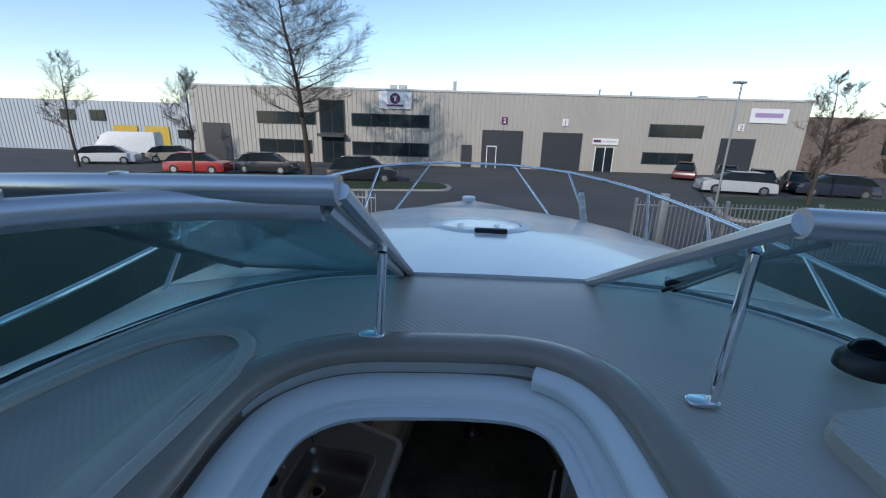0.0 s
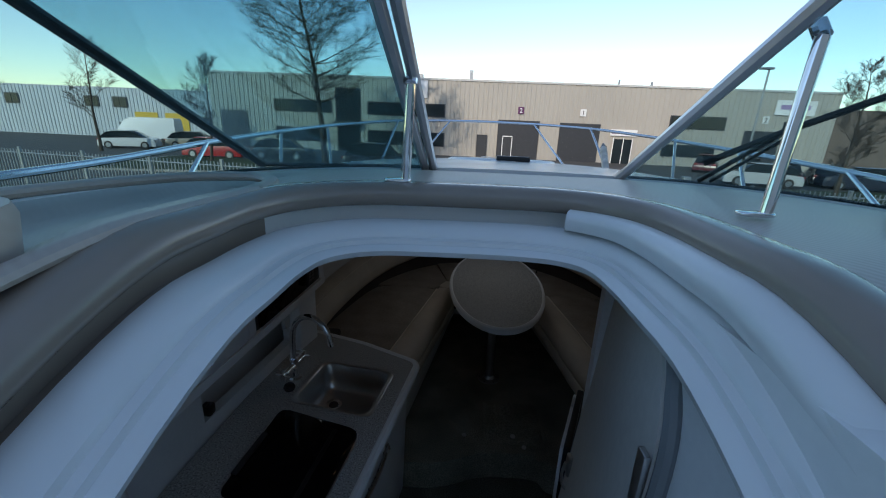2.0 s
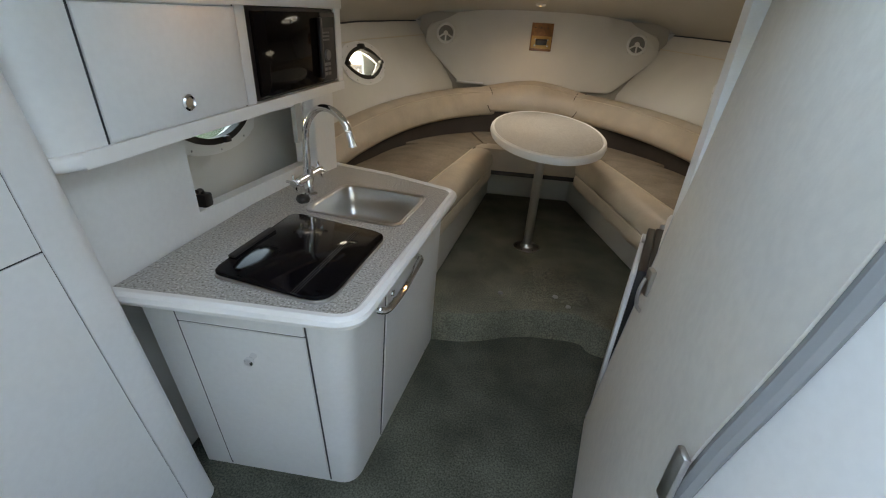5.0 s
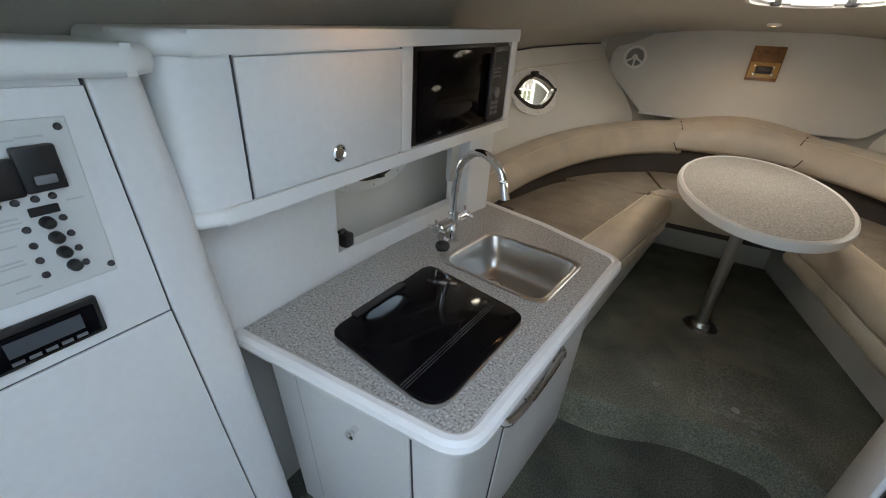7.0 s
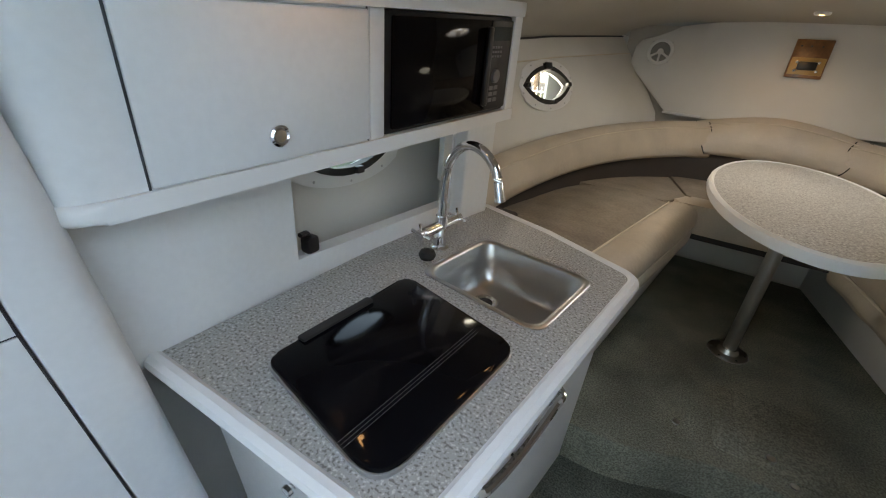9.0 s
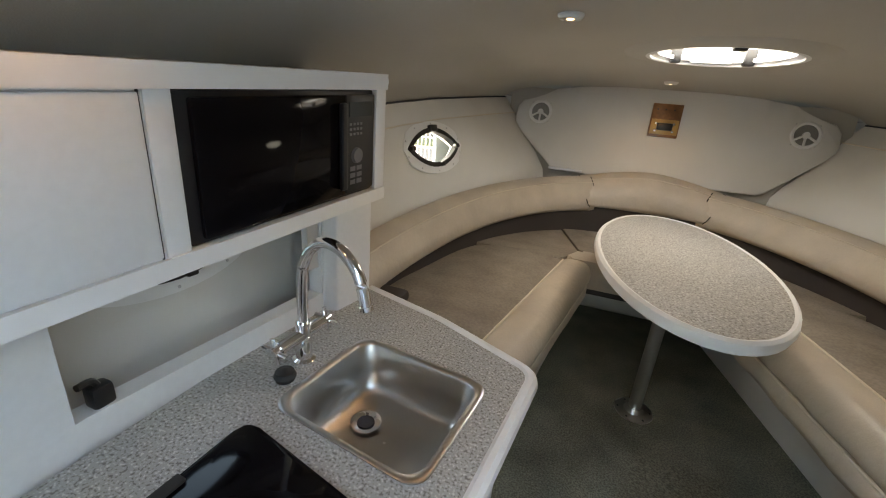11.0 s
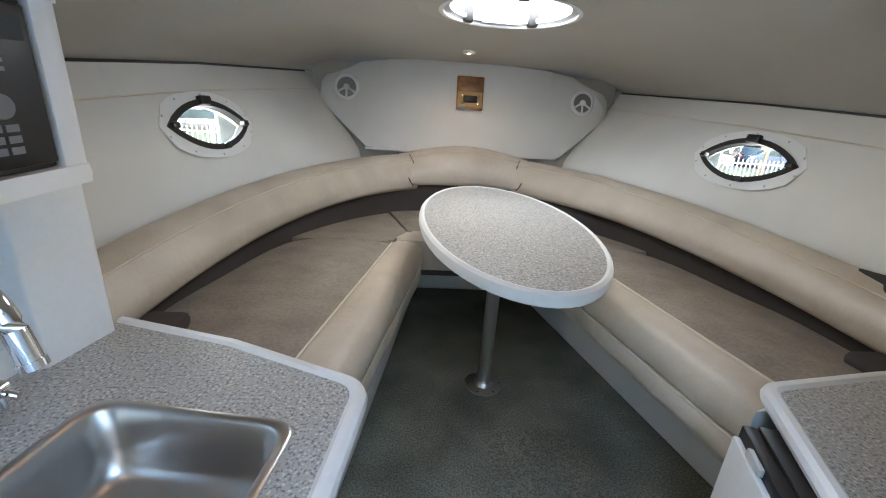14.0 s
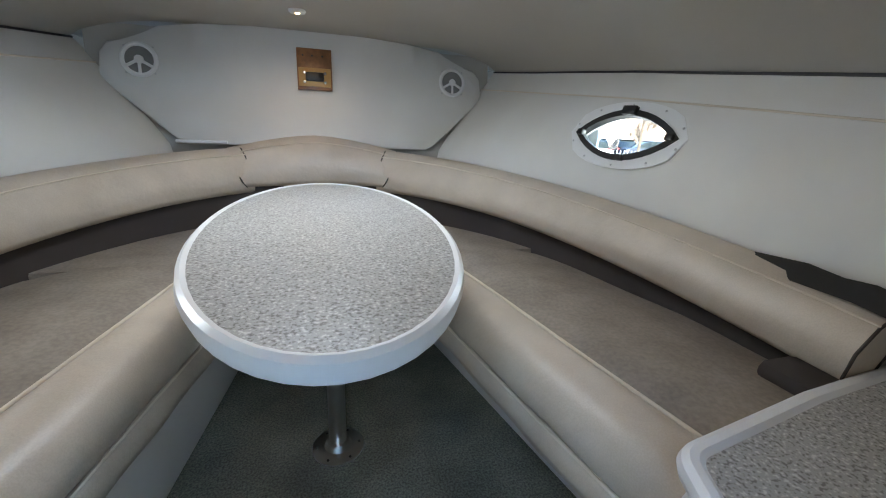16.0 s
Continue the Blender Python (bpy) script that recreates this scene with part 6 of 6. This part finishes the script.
# trees
def tree(x, y, h, spread, seed, label, limbs=22, low=0.25, up=0.9):
    """A bare tree: one leader, limbs up its length, forked twigs on every limb."""
    rnd = random.Random(seed)
    t = thing("tree", label, "tree", (x, y, GR))
    bv, bf, tv, tf = [], [], [], []
    def stick(V, Fc, a, b, r0, r1, k):
        d = (b - a).normalized()
        s = d.orthogonal().normalized()
        w = d.cross(s)
        o = len(V)
        for c_, rr in ((a, r0), (b, r1)):
            for i in range(k):
                an = 2 * math.pi * i / k
                V.append(tuple(c_ + (s * math.cos(an) + w * math.sin(an)) * rr))
        for i in range(k):
            Fc.append((o + i, o + (i + 1) % k, o + k + (i + 1) % k, o + k + i))
    def bough(p, d, length, r, lev):
        n = 5 if lev < 2 else 3
        for k in range(n):
            d = (d + Vector((rnd.uniform(-1, 1), rnd.uniform(-1, 1), rnd.uniform(-0.4, 0.9 if lev < 2 else 0.2))) * 0.16).normalized()
            q = p + d * length / n
            r1 = r * (1 - 0.16 * (k + 1))
            stick(bv, bf, p, q, max(r * 0.8, 0.004), max(r1 * 0.8, 0.0032), 4 if lev == 0 else 3)
            p, r = q, r1
            if lev < 3 and (k > 0 or lev > 0):
                for _ in range(2 if lev < 2 else 3):
                    a = rnd.uniform(0, 2 * math.pi)
                    side = (Vector((math.cos(a), math.sin(a), rnd.uniform(-0.3, 0.5))) * 0.8 + d).normalized()
                    bough(p, side, length * rnd.uniform(0.3, 0.5), r * 0.5, lev + 1)
    p, d, r = Vector((x, y, GR)), Vector((0, 0, 1)), h * 0.0165
    n = 16
    for k in range(n):
        d = (d + Vector((rnd.uniform(-1, 1), rnd.uniform(-1, 1), 1.2)) * 0.06).normalized()
        q = p + d * h / n
        r1 = h * 0.0165 * (1 - 0.92 * (k + 1) / n)
        stick(tv, tf, p, q, r, r1, 9)
        p, r = q, r1
        f_ = (k + 1) / n
        if f_ > low:
            for _ in range(max(1, round(limbs / (n * (1 - low))))):
                a = rnd.uniform(0, 2 * math.pi)
                ln = h * spread * (0.25 + 0.9 * math.sin(math.pi * min(1, (f_ - low) / (1 - low) * 0.8 + 0.18))) * rnd.uniform(0.7, 1.1)
                bough(p, Vector((math.cos(a), math.sin(a), up * rnd.uniform(0.5, 1.2))).normalized(), ln, r * 0.45 + 0.006, 0)
    for name, V, Fc, lb in (("trunk", tv, tf, ""), ("crown", bv, bf, "bare winter branches and fine twigs")):
        me = bpy.data.meshes.new(name)
        me.from_pydata(V, [], Fc)
        me.materials.append(BARK)
        ob = new(name, me)
        ob.parent = t
        ob.matrix_parent_inverse = t.matrix_world.inverted()
        if lb:
            ob["label"] = lb
tree(-10.9, 29.0, 13.2, 0.29, 3, "tall bare birch with a wide fine-twigged crown", 60, 0.28, 0.45)
tree(-17.5, 26.0, 6.2, 0.26, 5, "small bare tree with upright branches", 16, 0.25, 1.5)
tree(-29.0, 30.0, 7.5, 0.26, 8, "small bare tree with upright branches", 16, 0.25, 1.5)
tree(-39.0, 30.0, 7.0, 0.3, 9, "bare tree at the yard edge", 18, 0.2, 0.8)
tree(19.5, 23.0, 6.8, 0.2, 11, "slender bare tree on the grass verge", 26, 0.15, 0.9)
tree(26.5, 25.5, 7.2, 0.18, 12, "slender bare tree on the grass verge", 26, 0.15, 0.9)

def car(x, y, rz, color, L_, label, h=1.45):
    c = thing("car", label, "car", (x, y, GR), group="parked cars")
    m = Matrix.Translation((x, y, GR)) @ Matrix.Rotation(radians(rz), 4, "Z")
    W_ = 0.88
    paint = mat("car_paint", color, 0.25, vary=0.03, coat=0.6)
    prof = [(-0.5, 0.35, 0.86), (-0.495, 0.62, 0.95), (-0.47, 0.80, 0.97), (-0.36, 0.86, 1.0), (-0.1, 0.90, 1.0), (0.2, 0.92, 1.0), (0.40, 0.90, 0.98), (0.48, 0.78, 0.95), (0.5, 0.5, 0.9), (0.495, 0.3, 0.85)]
    rows = [[(u * L_, -W_ * f, 0.22), (u * L_, -W_ * f, z * 0.7), (u * L_, -W_ * f * 0.94, z), (u * L_, W_ * f * 0.94, z), (u * L_, W_ * f, z * 0.7), (u * L_, W_ * f, 0.22)] for u, z, f in prof]
    part("body", move(loft(rows, True, True), m), paint, c)
    cab = [(-0.46, 0.88, 0.85), (-0.36, h - 0.12, 0.72), (-0.2, h, 0.70), (0.05, h, 0.70), (0.16, h - 0.1, 0.72), (0.30, 0.92, 0.85)]
    part("glasshouse", move(loft([[(u * L_, -W_ * f, 0.86), (u * L_, -W_ * f, max(0.88, z - 0.03)), (u * L_, -W_ * f + 0.05, z), (u * L_, W_ * f - 0.05, z), (u * L_, W_ * f, max(0.88, z - 0.03)), (u * L_, W_ * f, 0.86)] for u, z, f in cab], True, True), m), PANE, c, "dark car windows")
    part("roof", move(box(-0.30 * L_, -0.60, h - 0.01, 0.11 * L_, 0.60, h + 0.03, 0.012), m), paint, c)
    for u in (-0.31, 0.31):
        for s in (-1, 1):
            w = part("tyre", move(lathe([(0.18, -0.1), (0.30, -0.1), (0.32, -0.06), (0.32, 0.06), (0.30, 0.1), (0.18, 0.1)], 18), m @ Matrix.Translation((u * L_, s * (W_ - 0.08), 0.32)) @ Matrix.Rotation(radians(90), 4, "X")), RUBBER, c)
            part("rim", move(lathe([(0.01, -0.105), (0.185, -0.105), (0.185, 0.105), (0.01, 0.105)], 12), m @ Matrix.Translation((u * L_, s * (W_ - 0.08), 0.32)) @ Matrix.Rotation(radians(90), 4, "X")), ALU, w)
    for s in (-1, 1):
        part("headlight", move(box(L_ * 0.478, s * 0.62 - 0.16, 0.58, L_ * 0.499, s * 0.62 + 0.16, 0.70, 0.02), m), CHROME, c)
        part("tail_light", move(box(-L_ * 0.5, s * 0.66 - 0.12, 0.66, -L_ * 0.478, s * 0.66 + 0.12, 0.80, 0.02), m), mat("tail_red", (0.3, 0.02, 0.02), 0.3), c)
    return c
BLK, SLV = (0.015, 0.016, 0.02), (0.42, 0.44, 0.46)
car(-14.6, 30.5, 0, BLK, 4.3, "black hatchback parked by the lawn", 1.5)
car(-6.6, 27.5, 8, BLK, 4.7, "dark grey sport utility car parked by the lawn", 1.65)
car(-19.0, 29.0, 5, (0.35, 0.02, 0.02), 4.2, "red car parked behind the small tree")
car(20.0, 37.0, 60, (0.10, 0.015, 0.02), 4.2, "dark red car parked before the hall")
car(22.0, 34.5, 60, BLK, 4.2, "black car parked before the hall")
car(18.6, 28.0, 168, SLV, 4.5, "silver hatchback parked at the verge")
car(22.3, 31.0, 60, (0.05, 0.06, 0.09), 4.3, "dark blue car in the row")
car(24.6, 30.5, 60, BLK, 4.3, "black car in the row")
car(25.0, 28.0, 165, (0.02, 0.025, 0.04), 4.6, "dark estate car at the verge")
car(-29.5, 33.5, 20, (0.6, 0.6, 0.6), 4.2, "white car parked in the yard")
car(-25.8, 36.5, 20, (0.3, 0.26, 0.2), 4.4, "beige car parked in the yard")
vn = thing("van", "white delivery van parked in the yard", "van", (-31.5, 38, GR), group="parked cars")
vm = Matrix.Translation((-31.5, 38.0, GR)) @ Matrix.Rotation(radians(195), 4, "Z")
part("body", move(loft([[(u, -0.98, 0.3), (u, -0.98, z * 0.8), (u, -0.85, z), (u, 0.85, z), (u, 0.98, z * 0.8), (u, 0.98, 0.3)] for u, z in ((-2.8, 2.3), (-2.7, 2.5), (0.9, 2.5), (1.5, 2.2), (2.1, 1.35), (2.7, 1.1), (2.8, 0.8))], True, True), vm), WHITE, vn)
part("windscreen", move(box(1.2, -0.86, 1.45, 1.85, 0.86, 2.0, 0.05), vm), PANE, vn)
for u in (-1.7, 1.8):
    for s in (-1, 1):
        part("wheel", move(lathe([(0.02, -0.1), (0.34, -0.1), (0.34, 0.1), (0.02, 0.1)], 16), vm @ Matrix.Translation((u, s * 0.9, 0.34)) @ Matrix.Rotation(radians(90), 4, "X")), RUBBER, vn)

lp = thing("street_lamp", "slim grey street lamp with flat head", "street lamp", (12.6, 20.5, GR))
part("pole", tube([(12.9, 20.5, GR), (12.9, 20.5, 4.7)], 0.06, 10, r_end=0.04), GALV, lp)
part("head", move(box(-0.45, -0.13, 0, 0.12, 0.13, 0.10, 0.04), Matrix.Translation((12.95, 20.5, 4.68))), GALV, lp)
fgp = thing("flagpole", "white flagpole with a white banner", "flagpole", (21.0, 20.0, GR))
part("pole", tube([(21.0, 20.0, GR), (21.0, 20.0, 9.0)], 0.06, 10, r_end=0.035), WHITE, fgp)
part("ball", move(lathe([(0.01, 0), (0.07, 0.04), (0.08, 0.1), (0.05, 0.16), (0.01, 0.18)], 12), Matrix.Translation((21.0, 20.0, 9.0))), GALV, fgp)
rows = []
for k in range(12):
    rows.append([(21.06 + 0.9 * u / 6, 20.0 + 0.12 * math.sin(u * 1.3 + k * 0.4), 8.7 - 3.6 * k / 11 - 0.06 * u) for u in range(7)])
ban = part("banner", loft(rows, False), mat("banner_cloth", (0.72, 0.74, 0.78), 0.8), fgp, "white banner with a faded blue mark")
part("banner_mark", box(21.35, 19.80, 5.9, 21.6, 19.81, 6.6), mat("banner_blue", (0.2, 0.25, 0.5), 0.7), fgp)

# plain block added behind the boat, out of view, to keep it in shade
yh = thing("yard_hall", "plain grey unseen block added behind the boat to shade it", "building", (0, -30, GR))
part("wall", box(-45, -50, GR, 45, -20, 14.6), CLADW, yh)
